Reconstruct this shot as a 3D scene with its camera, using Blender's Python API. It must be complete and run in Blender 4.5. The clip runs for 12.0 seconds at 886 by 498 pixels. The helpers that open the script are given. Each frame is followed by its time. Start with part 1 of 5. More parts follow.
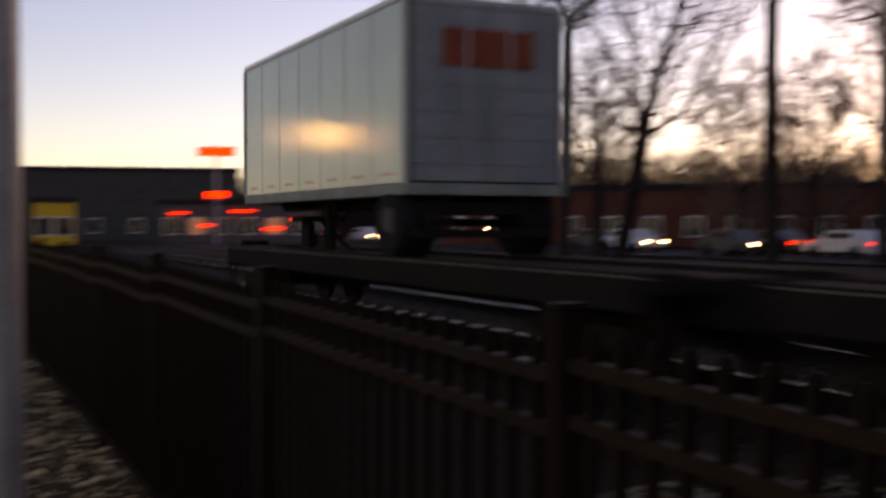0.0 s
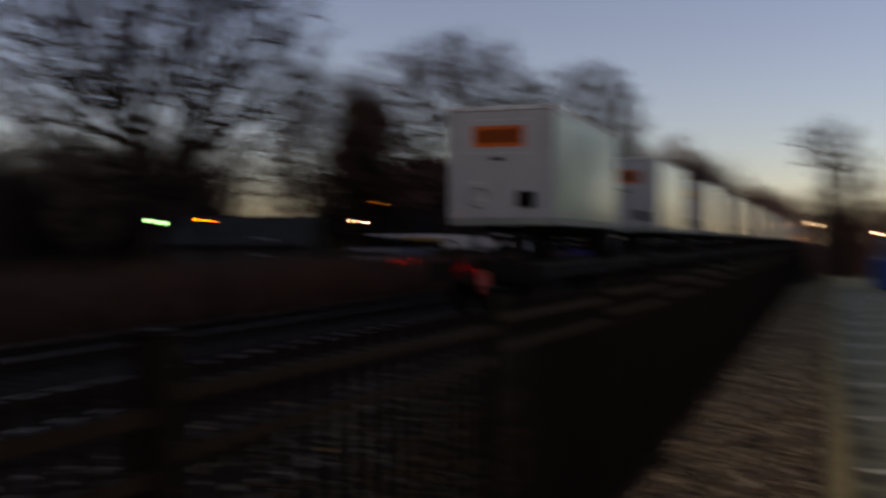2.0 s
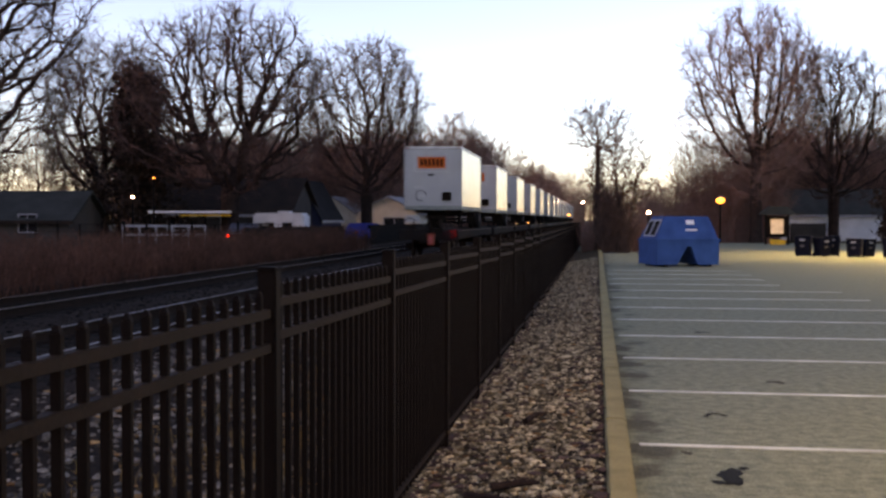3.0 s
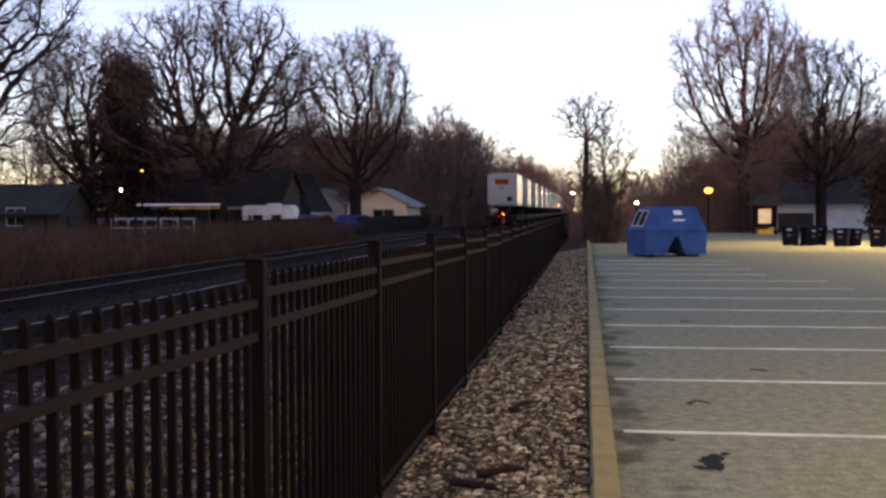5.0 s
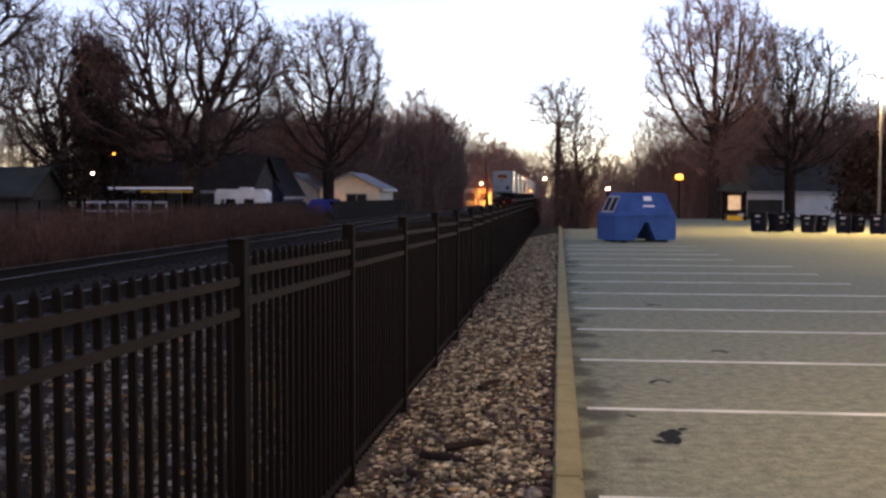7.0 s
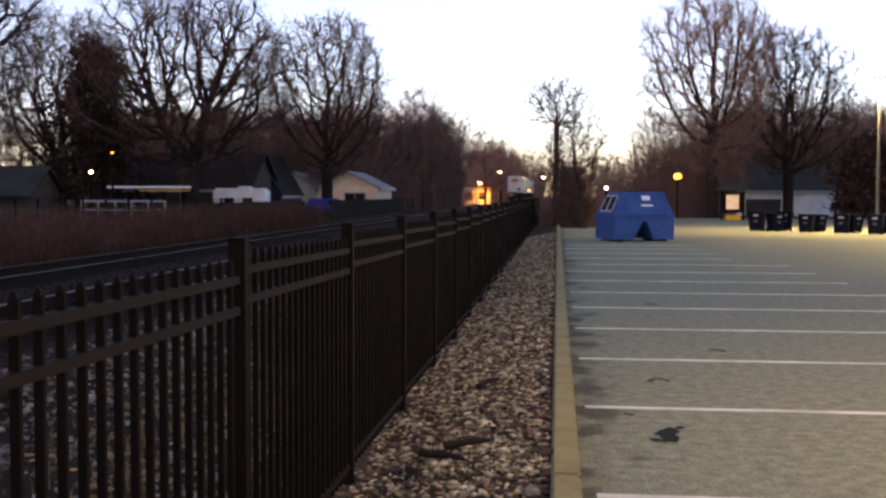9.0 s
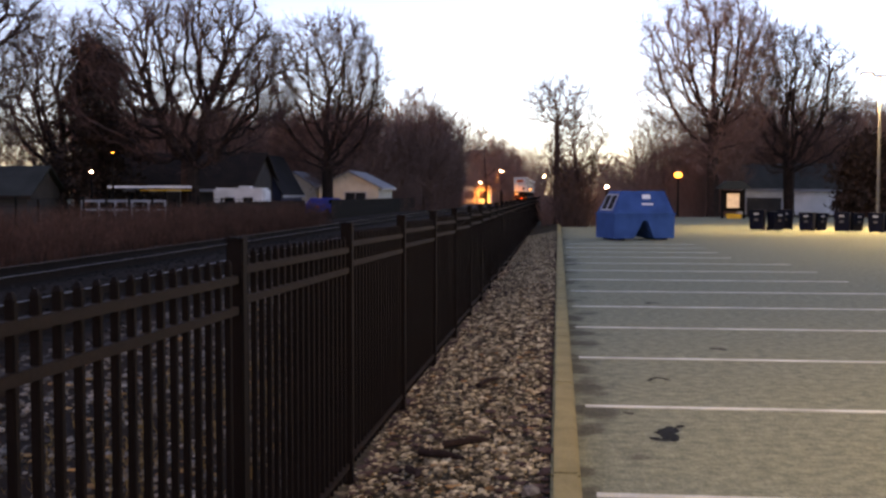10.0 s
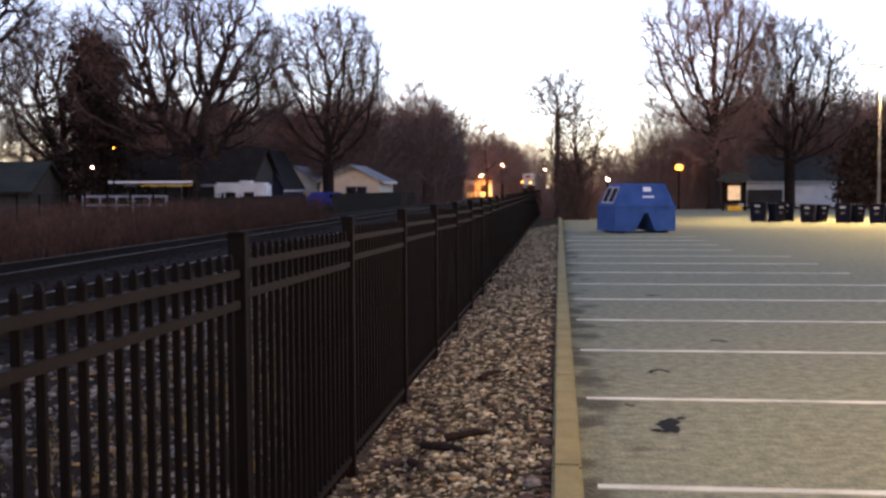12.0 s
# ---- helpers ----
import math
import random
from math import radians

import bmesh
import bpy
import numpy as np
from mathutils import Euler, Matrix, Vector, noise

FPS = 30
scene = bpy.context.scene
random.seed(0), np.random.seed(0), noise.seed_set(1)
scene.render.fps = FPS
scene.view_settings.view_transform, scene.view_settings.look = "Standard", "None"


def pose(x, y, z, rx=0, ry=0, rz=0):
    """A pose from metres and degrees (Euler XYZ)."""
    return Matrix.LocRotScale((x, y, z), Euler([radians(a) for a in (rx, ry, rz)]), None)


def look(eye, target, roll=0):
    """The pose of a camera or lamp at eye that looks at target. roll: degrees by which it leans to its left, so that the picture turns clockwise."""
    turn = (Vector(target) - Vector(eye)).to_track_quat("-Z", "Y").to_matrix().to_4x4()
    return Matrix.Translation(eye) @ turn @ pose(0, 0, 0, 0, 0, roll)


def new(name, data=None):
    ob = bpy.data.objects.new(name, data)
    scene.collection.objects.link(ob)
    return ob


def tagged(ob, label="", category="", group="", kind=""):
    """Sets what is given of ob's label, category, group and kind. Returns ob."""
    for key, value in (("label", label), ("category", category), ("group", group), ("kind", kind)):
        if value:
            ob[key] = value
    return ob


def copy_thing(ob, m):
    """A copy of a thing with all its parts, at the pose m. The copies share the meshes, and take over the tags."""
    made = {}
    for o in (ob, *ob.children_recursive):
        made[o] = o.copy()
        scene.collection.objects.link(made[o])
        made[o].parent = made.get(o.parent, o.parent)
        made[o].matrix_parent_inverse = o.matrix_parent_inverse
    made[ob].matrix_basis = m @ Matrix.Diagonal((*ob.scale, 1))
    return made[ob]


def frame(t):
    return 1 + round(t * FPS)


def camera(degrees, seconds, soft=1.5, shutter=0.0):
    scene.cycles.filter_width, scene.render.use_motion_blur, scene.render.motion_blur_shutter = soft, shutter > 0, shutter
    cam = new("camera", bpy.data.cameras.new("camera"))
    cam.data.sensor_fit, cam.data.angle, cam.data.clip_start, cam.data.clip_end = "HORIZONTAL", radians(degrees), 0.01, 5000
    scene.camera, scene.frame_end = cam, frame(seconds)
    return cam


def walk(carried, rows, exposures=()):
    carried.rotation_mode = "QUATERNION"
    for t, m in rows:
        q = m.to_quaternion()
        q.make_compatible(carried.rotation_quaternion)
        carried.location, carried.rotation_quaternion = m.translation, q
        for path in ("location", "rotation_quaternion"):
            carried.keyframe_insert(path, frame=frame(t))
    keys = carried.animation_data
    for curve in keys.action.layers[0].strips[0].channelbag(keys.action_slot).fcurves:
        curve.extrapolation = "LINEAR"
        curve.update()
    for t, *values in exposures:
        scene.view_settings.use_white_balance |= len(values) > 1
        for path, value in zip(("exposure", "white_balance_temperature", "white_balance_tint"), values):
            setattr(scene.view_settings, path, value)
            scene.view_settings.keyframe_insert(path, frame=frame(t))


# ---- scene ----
SECONDS = 12.0
cam = camera(43.8, SECONDS, soft=2.7, shutter=1.0)
EYE = (0.0, 0.0, 1.70)
# seconds, yaw left of the fence line, pitch, roll, then the eye's drift to the side and forward
TURNS = [
    (0.0, 154.6, -1.3, 0.0), (0.1, 152.6, -1.0, 0.0), (0.2, 149.6, -0.7, 0.0), (0.3, 145.6, -0.2, 0.0), (0.4, 140.0, 0.4, 0.0),
    (0.5, 132.6, 0.9, -0.3), (0.6, 122.4, 1.4, -0.3), (0.7, 111.4, 1.4, 0.6), (0.8, 101.0, 1.3, 1.5), (0.9, 94.0, 1.2, 1.0),
    (1.0, 85.1, 1.1, 0.5), (1.1, 75.6, 1.0, 0.5), (1.2, 67.4, 0.9, 0.8), (1.3, 59.0, 1.4, 1.0), (1.4, 51.6, 2.0, 1.5),
    (1.5, 45.6, 2.2, 1.6), (1.6, 38.6, 1.9, 1.5), (1.7, 32.6, 1.3, 1.2), (1.8, 27.0, 0.8, 1.0), (1.9, 22.6, 0.4, 0.4, 0.0, 0.03),
    (2.0, 19.3, -0.35, 0.0, -0.02, 0.12), (2.1, 15.5, -0.78, -0.2, -0.04, 0.22), (2.2, 13.6, -1.12, -0.2, -0.06, 0.32), (2.3, 11.8, -1.38, -0.2, -0.08, 0.40),
    (2.4, 10.65, -1.5, -0.15, -0.10, 0.45), (2.5, 9.82, -1.52, -0.12, -0.107, 0.452), (2.7, 8.65, -1.6, 0.02, -0.107, 0.452), (3.0, 7.965, -1.548, 0.11, -0.107, 0.452),
    (3.2, 7.83, -1.6, 0.10, -0.104, 0.445), (4.8, 7.52, -1.97, -0.16, -0.067, 0.355), (5.0, 7.426, -1.993, -0.174, -0.065, 0.345),
    (5.5, 6.826, -2.248, -0.131, -0.049, 0.235), (6.0, 6.415, -2.461, -0.059, -0.03, 0.137), (6.5, 6.131, -2.649, 0.031, -0.019, 0.076), (7.0, 6.011, -2.777, 0.116, -0.015, 0.048),
    (7.2, 5.99, -2.785, 0.13, -0.015, 0.042), (8.8, 5.925, -2.815, 0.163, -0.014, 0.018), (9.0, 5.927, -2.82, 0.163, -0.014, 0.017), (9.5, 5.962, -2.834, 0.147, -0.011, 0.022),
    (10.0, 5.965, -2.862, 0.049, -0.006, 0.024), (10.5, 5.991, -2.959, -0.014, -0.002, 0.026), (11.0, 5.985, -3.029, -0.105, -0.003, 0.011), (11.5, 6.025, -3.099, -0.201, 0.004, -0.013), (12.0, 6.03, -3.19, -0.26),
]
walk(cam, [(t, pose(EYE[0] + sum(drift[:1]), EYE[1] + sum(drift[1:]), EYE[2], 90 + p, 0, y) @ pose(0, 0, 0, 0, 0, r)) for t, y, p, r, *drift in TURNS],
     ((0.0, 1.3, 23000, 54), (0.4, 1.5, 19000, 46), (0.9, 1.4, 22000, 48), (1.3, 1.45, 20000, 50), (1.6, 1.4, 17500, 48), (2.1, 0.8, 17500, 48), (2.6, 2.2, 16000, 52),
      (3.0, 2.4, 15000, 52), (5.0, 2.45, 15000, 53), (10.5, 2.5, 14800, 53), (11.5, 2.42, 14800, 53), (12.0, 2.75, 14800, 53)))

# ---- light ----
SUN_HEADING = 118.0
world = bpy.data.worlds.new("dusk")
scene.world = world
world.use_nodes = True
wn = world.node_tree.nodes
sky = wn.new("ShaderNodeTexSky")
sky.sky_type, sky.sun_disc = "NISHITA", False
sky.sun_elevation, sky.sun_rotation = radians(7.0), radians(-SUN_HEADING)
sky.air_density, sky.dust_density, sky.ozone_density = 0.8, 0.3, 4.4
world.node_tree.links.new(sky.outputs[0], wn["Background"].inputs[0])
wn["Background"].inputs[1].default_value = 0.15


def lamp(name, kind, m, energy, color, size=0.2):
    data = bpy.data.lights.new(name, kind)
    data.energy, data.color = energy, color
    if kind == "SUN":
        data.angle = size
    else:
        data.shadow_soft_size = size
    if kind == "SPOT":
        data.spot_size, data.spot_blend = radians(150), 0.6
    ob = new(name, data)
    ob.matrix_world = m
    return ob


sun_way = Vector((-math.sin(radians(SUN_HEADING)), math.cos(radians(SUN_HEADING)), math.tan(radians(8))))
lamp("sun", "SUN", look(tuple(sun_way * 100), (0, 0, 0)), 0.12, (1.0, 0.75, 0.55), radians(20))


# ---- materials ----
def material(name, base, rough=0.8, second=None, scale=4.0, fine=60.0, bump=0.2, metal=0.0, spread=0.35, vary=0.0, glow=None, island=False):
    """Noise at two scales between two colours, with fine relief."""
    mat = bpy.data.materials.new(name)
    mat.use_nodes = True
    nt = mat.node_tree
    n, link = nt.nodes, nt.links.new
    bsdf = n["Principled BSDF"]
    second = second or tuple(c * (1 - spread) for c in base)
    coord = n.new("ShaderNodeTexCoord")
    big, small = n.new("ShaderNodeTexNoise"), n.new("ShaderNodeTexNoise")
    big.inputs["Scale"].default_value, small.inputs["Scale"].default_value = scale, fine
    big.inputs["Detail"].default_value = 6
    link(coord.outputs["Object"], big.inputs["Vector"]), link(coord.outputs["Object"], small.inputs["Vector"])
    add = n.new("ShaderNodeMath")
    add.operation = "MULTIPLY_ADD"
    link(small.outputs["Fac"], add.inputs[0])
    add.inputs[1].default_value = 0.6
    link(big.outputs["Fac"], add.inputs[2])
    ramp = n.new("ShaderNodeValToRGB")
    ramp.color_ramp.elements[0].position, ramp.color_ramp.elements[1].position = 0.6, 1.0
    ramp.color_ramp.elements[0].color, ramp.color_ramp.elements[1].color = (*second, 1), (*base, 1)
    link(add.outputs[0], ramp.inputs[0])
    out = ramp.outputs[0]
    if vary:
        pick = n.new("ShaderNodeNewGeometry" if island else "ShaderNodeObjectInfo")
        hsv = n.new("ShaderNodeHueSaturation")
        span = n.new("ShaderNodeMapRange")
        span.inputs[3].default_value, span.inputs[4].default_value = 1 - vary, 1 + vary
        link(pick.outputs["Random Per Island" if island else "Random"], span.inputs[0])
        link(span.outputs[0], hsv.inputs["Value"])
        link(out, hsv.inputs["Color"])
        out = hsv.outputs[0]
    link(out, bsdf.inputs["Base Color"])
    rr = n.new("ShaderNodeMapRange")
    rr.inputs[3].default_value, rr.inputs[4].default_value = max(0.02, rough - 0.12), min(1, rough + 0.12)
    link(big.outputs["Fac"], rr.inputs[0]), link(rr.outputs[0], bsdf.inputs["Roughness"])
    bsdf.inputs["Metallic"].default_value = metal
    bsdf.inputs["Specular IOR Level"].default_value = 0.5 if rough < 0.5 else 0.03
    if bump:
        b = n.new("ShaderNodeBump")
        b.inputs["Strength"].default_value, b.inputs["Distance"].default_value = bump, 0.02
        link(small.outputs["Fac"], b.inputs["Height"]), link(b.outputs[0], bsdf.inputs["Normal"])
    if glow:
        bsdf.inputs["Emission Color"].default_value, bsdf.inputs["Emission Strength"].default_value = (*glow[0], 1), glow[1]
    return mat


M = dict(
    asphalt=material("asphalt", (0.250, 0.260, 0.168), 0.9, (0.135, 0.143, 0.093), 9.0, 32, 1.0),
    road=material("dark_asphalt", (0.045, 0.043, 0.043), 0.85, (0.03, 0.028, 0.028), 0.5, 60, 0.3),
    tar=material("tar", (0.016, 0.016, 0.011), 0.7, fine=40),
    stain=material("oil_stain", (0.085, 0.080, 0.055), 0.9, (0.045, 0.043, 0.03), 9, 50),
    line=material("line_paint", (0.68, 0.68, 0.55), 0.7, (0.36, 0.355, 0.28), 1.5, 60, 0.1),
    concrete=material("concrete", (0.31, 0.245, 0.115), 0.9, (0.21, 0.165, 0.078), 3, 80, 0.3),
    soil=material("soil", (0.045, 0.033, 0.025), 0.95, (0.025, 0.018, 0.014), 1.5, 30, 0.6),
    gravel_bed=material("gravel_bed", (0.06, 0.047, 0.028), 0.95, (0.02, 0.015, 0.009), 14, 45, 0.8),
    stone=material("stone", (0.46, 0.40, 0.34), 0.9, (0.22, 0.18, 0.15), 12, 60, 0.4, vary=0.75),
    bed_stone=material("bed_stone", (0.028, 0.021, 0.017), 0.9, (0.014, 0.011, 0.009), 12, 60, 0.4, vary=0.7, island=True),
    low_rail=material("low_rail", (0.22, 0.26, 0.23), 0.5, (0.14, 0.165, 0.145), 1.5, 30, 0.05),
    seam=material("dark_seam", (0.10, 0.115, 0.105), 0.6, (0.06, 0.07, 0.065), 2, 30, 0.05),
    hub=material("dull_hub", (0.09, 0.09, 0.09), 0.6, (0.05, 0.05, 0.05), 4, 40, 0.1),
    stone_far=material("stone_far", (0.48, 0.38, 0.235), 0.9, (0.085, 0.058, 0.036), 12, 60, 0.4, vary=0.65, island=True),
    stone_dark=material("stone_dark", (0.12, 0.088, 0.05), 0.9, (0.045, 0.033, 0.02), 12, 60, 0.4, vary=0.6, island=True),
    litter=material("leaf_litter", (0.075, 0.042, 0.032), 0.95, (0.035, 0.02, 0.017), 8, 40, 0.2, vary=0.6, island=True),
    ballast=material("ballast", (0.17, 0.15, 0.125), 0.9, (0.05, 0.042, 0.034), 12, 60, 0.4, vary=0.7, island=True),
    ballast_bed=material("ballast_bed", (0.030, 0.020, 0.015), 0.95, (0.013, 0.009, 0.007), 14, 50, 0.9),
    leaf=material("dead_leaf", (0.30, 0.15, 0.06), 0.9, (0.16, 0.07, 0.03), 8, 40, 0.1, vary=0.5, island=True),
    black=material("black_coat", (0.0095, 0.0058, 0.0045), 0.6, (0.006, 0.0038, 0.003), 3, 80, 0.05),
    steel=material("rail_steel", (0.17, 0.155, 0.145), 0.35, (0.3, 0.27, 0.25), 3, 60, 0.05, metal=1.0),
    rust=material("rusty_steel", (0.022, 0.014, 0.011), 0.85, (0.012, 0.008, 0.006), 5, 50, 0.3),
    tie=material("tie_timber", (0.018, 0.014, 0.011), 0.95, (0.010, 0.008, 0.006), 5, 60, 0.6, vary=0.3),
    bark=material("bark", (0.105, 0.060, 0.050), 0.95, (0.052, 0.030, 0.026), 3, 25, 0.6),
    # Paler black for the fence rails: the light they catch is in the colour.
    rail_sheen=material("sheen_black_coat", (0.019, 0.0125, 0.010), 0.6, (0.010, 0.0066, 0.005), 4, 80, 0.05),
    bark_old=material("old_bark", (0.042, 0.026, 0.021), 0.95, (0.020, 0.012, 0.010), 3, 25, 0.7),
    bark_red=material("bark_reddish", (0.25, 0.135, 0.108), 0.95, (0.125, 0.068, 0.055), 3, 25, 0.6),
    needle=material("evergreen", (0.055, 0.036, 0.028), 0.9, (0.028, 0.018, 0.014), 3, 25, 0.4, vary=0.4, island=True),
    weed=material("dry_weed", (0.15, 0.064, 0.045), 0.95, (0.05, 0.024, 0.017), 1.2, 20, 0.2, vary=0.5, island=True),
    grass=material("dull_grass", (0.04, 0.038, 0.022), 0.95, (0.025, 0.02, 0.014), 0.4, 12, 0.5),
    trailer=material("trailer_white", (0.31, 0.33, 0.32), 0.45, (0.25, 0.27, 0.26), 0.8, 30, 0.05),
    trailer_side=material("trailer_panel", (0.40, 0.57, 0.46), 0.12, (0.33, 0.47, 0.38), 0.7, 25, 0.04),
    alu=material("aluminium_rail", (0.5, 0.5, 0.47), 0.45, (0.33, 0.33, 0.30), 2, 40, 0.05, metal=0.6),
    orange=material("orange_sign", (0.75, 0.13, 0.03), 0.5, (0.6, 0.09, 0.02), 2, 40, 0.02),
    # Door sign and doors are darkened: that end's shade is in their colours.
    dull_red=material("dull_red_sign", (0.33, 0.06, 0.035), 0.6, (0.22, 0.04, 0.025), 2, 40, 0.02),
    door_shade_grey=material("door_shade_grey", (0.24, 0.26, 0.27), 0.5, (0.16, 0.175, 0.185), 0.9, 25, 0.06),
    yellow=material("yellow_sign", (0.8, 0.4, 0.05), 0.5, (0.65, 0.3, 0.04), 2, 40, 0.02),
    reflector=material("red_reflector", (0.5, 0.05, 0.04), 0.4, (0.35, 0.03, 0.03), 3, 40, 0.02),
    rubber=material("rubber", (0.02, 0.02, 0.02), 0.85, fine=40),
    flat=material("flatcar_paint", (0.02, 0.015, 0.013), 0.85, (0.012, 0.01, 0.009), 2, 30, 0.2),
    blue=material("blue_paint", (0.003, 0.082, 0.225), 0.55, (0.002, 0.052, 0.145), 1.5, 30, 0.08),
    navy=material("navy_plastic", (0.007, 0.008, 0.016), 0.55, (0.005, 0.006, 0.011), 2, 30, 0.05),
    white=material("white_paint", (0.72, 0.72, 0.70), 0.6, (0.55, 0.55, 0.53), 1.2, 30, 0.05),
    cream=material("cream_siding", (0.62, 0.54, 0.42), 0.75, (0.48, 0.41, 0.31), 1.0, 25, 0.1),
    grey_wall=material("grey_siding", (0.07, 0.062, 0.056), 0.85, (0.045, 0.04, 0.036), 1.0, 25, 0.1),
    blue_wall=material("blue_siding", (0.035, 0.045, 0.08), 0.75, (0.022, 0.028, 0.05), 1.0, 25, 0.1),
    brick=material("red_brick", (0.17, 0.045, 0.03), 0.9, (0.11, 0.03, 0.022), 0.6, 20, 0.2),
    roof=material("dark_shingle", (0.03, 0.029, 0.03), 0.9, (0.018, 0.017, 0.018), 1.0, 20, 0.3),
    roof_brown=material("brown_shingle", (0.04, 0.026, 0.02), 0.9, (0.025, 0.017, 0.014), 1.0, 20, 0.3),
    roof_green=material("grey_green_shingle", (0.04, 0.046, 0.04), 0.9, (0.026, 0.03, 0.026), 1.0, 20, 0.3),
    roof_pale=material("pale_metal_roof", (0.24, 0.25, 0.25), 0.6, (0.17, 0.175, 0.175), 1.0, 20, 0.05),
    glass=material("dark_window", (0.015, 0.017, 0.02), 0.12, (0.01, 0.011, 0.013), 1, 20, 0.0),
    warm_pane=material("lit_window", (0.5, 0.3, 0.15), 0.4, glow=((1.0, 0.45, 0.18), 0.05), bump=0),
    # Pale tan stands for sky light caught along the wagon deck edge.
    skylit_edge=material("skylit_edge", (0.20, 0.17, 0.12), 0.6, (0.10, 0.085, 0.06), 2, 30, 0.1),
    pole_grey=material("dull_pole", (0.10, 0.10, 0.10), 0.6, (0.07, 0.07, 0.07), 3, 40, 0.05),
    golden=material("dry_grass", (0.26, 0.16, 0.06), 0.95, (0.12, 0.07, 0.03), 2, 20, 0.2, vary=0.4, island=True),
    tarp=material("blue_tarp", (0.02, 0.05, 0.22), 0.6, (0.012, 0.03, 0.14), 2, 20, 0.1),
    galv=material("galvanised", (0.33, 0.34, 0.35), 0.5, (0.24, 0.25, 0.26), 3, 40, 0.05, metal=0.5),
    sodium=material("sodium_glow", (1, 0.6, 0.2), glow=((1.0, 0.42, 0.08), 1.3), bump=0),
    amber_glow=material("amber_glow", (1, 0.6, 0.2), glow=((1.0, 0.18, 0.02), 30.0), bump=0),
    white_glow=material("white_glow", (1, 1, 0.9), glow=((1.0, 0.93, 0.7), 12.0), bump=0),
    lot_glow=material("lot_lamp_glow", (1, 0.9, 0.6), glow=((1.0, 0.86, 0.42), 160.0), bump=0),
    green_glow=material("green_glow", (0.6, 1, 0.7), glow=((0.06, 1.0, 0.5), 8.0), bump=0),
    red_glow=material("red_glow", (1, 0.1, 0.05), glow=((1.0, 0.006, 0.002), 140.0), bump=0),
    tail_glow=material("tail_light", (1, 0.1, 0.05), glow=((1.0, 0.04, 0.02), 1.5), bump=0),
    head_glow=material("head_light", (1, 1, 0.9), glow=((1.0, 0.82, 0.55), 6.0), bump=0),
    car_white=material("car_white", (0.6, 0.6, 0.6), 0.3, bump=0.0),
    car_dark=material("car_dark", (0.03, 0.03, 0.035), 0.3, bump=0.0),
    board=material("notice_board", (0.6, 0.55, 0.4), 0.6, glow=((1.0, 0.85, 0.5), 0.06), bump=0),
    wood=material("brown_wood", (0.016, 0.012, 0.010), 0.85, (0.010, 0.008, 0.007), 3, 30, 0.3),
)


def kerbside_dirt(mat):
    """Dirt washed against the kerb: an uneven dark band where x is small."""
    n, link = mat.node_tree.nodes, mat.node_tree.links.new
    bsdf = n["Principled BSDF"]
    old = bsdf.inputs["Base Color"].links[0].from_socket
    coord, split, cloud = n.new("ShaderNodeTexCoord"), n.new("ShaderNodeSeparateXYZ"), n.new("ShaderNodeTexNoise")
    cloud.inputs["Scale"].default_value, cloud.inputs["Detail"].default_value = 1.6, 8
    link(coord.outputs["Object"], split.inputs[0]), link(coord.outputs["Object"], cloud.inputs["Vector"])
    reach = n.new("ShaderNodeMapRange")
    reach.inputs[1].default_value, reach.inputs[2].default_value = 0.47, 0.72
    reach.inputs[3].default_value, reach.inputs[4].default_value = 0.12, 0.85
    link(cloud.outputs["Fac"], reach.inputs[0])
    gap = n.new("ShaderNodeMath")
    gap.operation = "SUBTRACT"
    link(reach.outputs[0], gap.inputs[0]), link(split.outputs[0], gap.inputs[1])
    soft = n.new("ShaderNodeMapRange")
    soft.inputs[1].default_value, soft.inputs[2].default_value = -0.15, 0.22
    soft.inputs[4].default_value = 0.72
    link(gap.outputs[0], soft.inputs[0])
    mix = n.new("ShaderNodeMixRGB")
    mix.inputs[2].default_value = (0.045, 0.04, 0.03, 1)
    link(soft.outputs[0], mix.inputs[0]), link(old, mix.inputs[1]), link(mix.outputs[0], bsdf.inputs["Base Color"])


kerbside_dirt(M["asphalt"])


# ---- building helpers ----
def mesh(bm, name):
    data = bpy.data.meshes.new(name)
    bm.to_mesh(data)
    bm.free()
    return data


def part(name, bm, mat, parent=None, label="", smooth=False):
    """Links a bmesh as one mesh object, under a thing or part."""
    data = mesh(bm, name)
    data.materials.append(M[mat])
    if smooth:
        for p in data.polygons:
            p.use_smooth = True
    ob = new(name, data)
    if parent:
        ob.parent = parent
    return tagged(ob, label)


def share(name, data, parent, m):
    ob = new(name, data)
    ob.parent = parent
    ob.matrix_basis = m
    return ob


def thing(name, m, label, category, group="", kind=""):
    ob = new(name)
    ob.matrix_basis = m
    return tagged(ob, label, category, group, kind)


def box(bm, x0, x1, y0, y1, z0, z1, bevel=0.0):
    made = bmesh.ops.create_cube(bm, size=1)["verts"]
    for v in made:
        v.co = Vector(((x0 + x1) / 2 + v.co.x * (x1 - x0), (y0 + y1) / 2 + v.co.y * (y1 - y0), (z0 + z1) / 2 + v.co.z * (z1 - z0)))
    if bevel:
        edges = list({e for v in made for e in v.link_edges})
        bmesh.ops.bevel(bm, geom=edges, offset=bevel, segments=2, affect="EDGES")
    return bm


def boxes(*rows, bevel=0.0):
    bm = bmesh.new()
    for r in rows:
        box(bm, *r, bevel=bevel)
    return bm


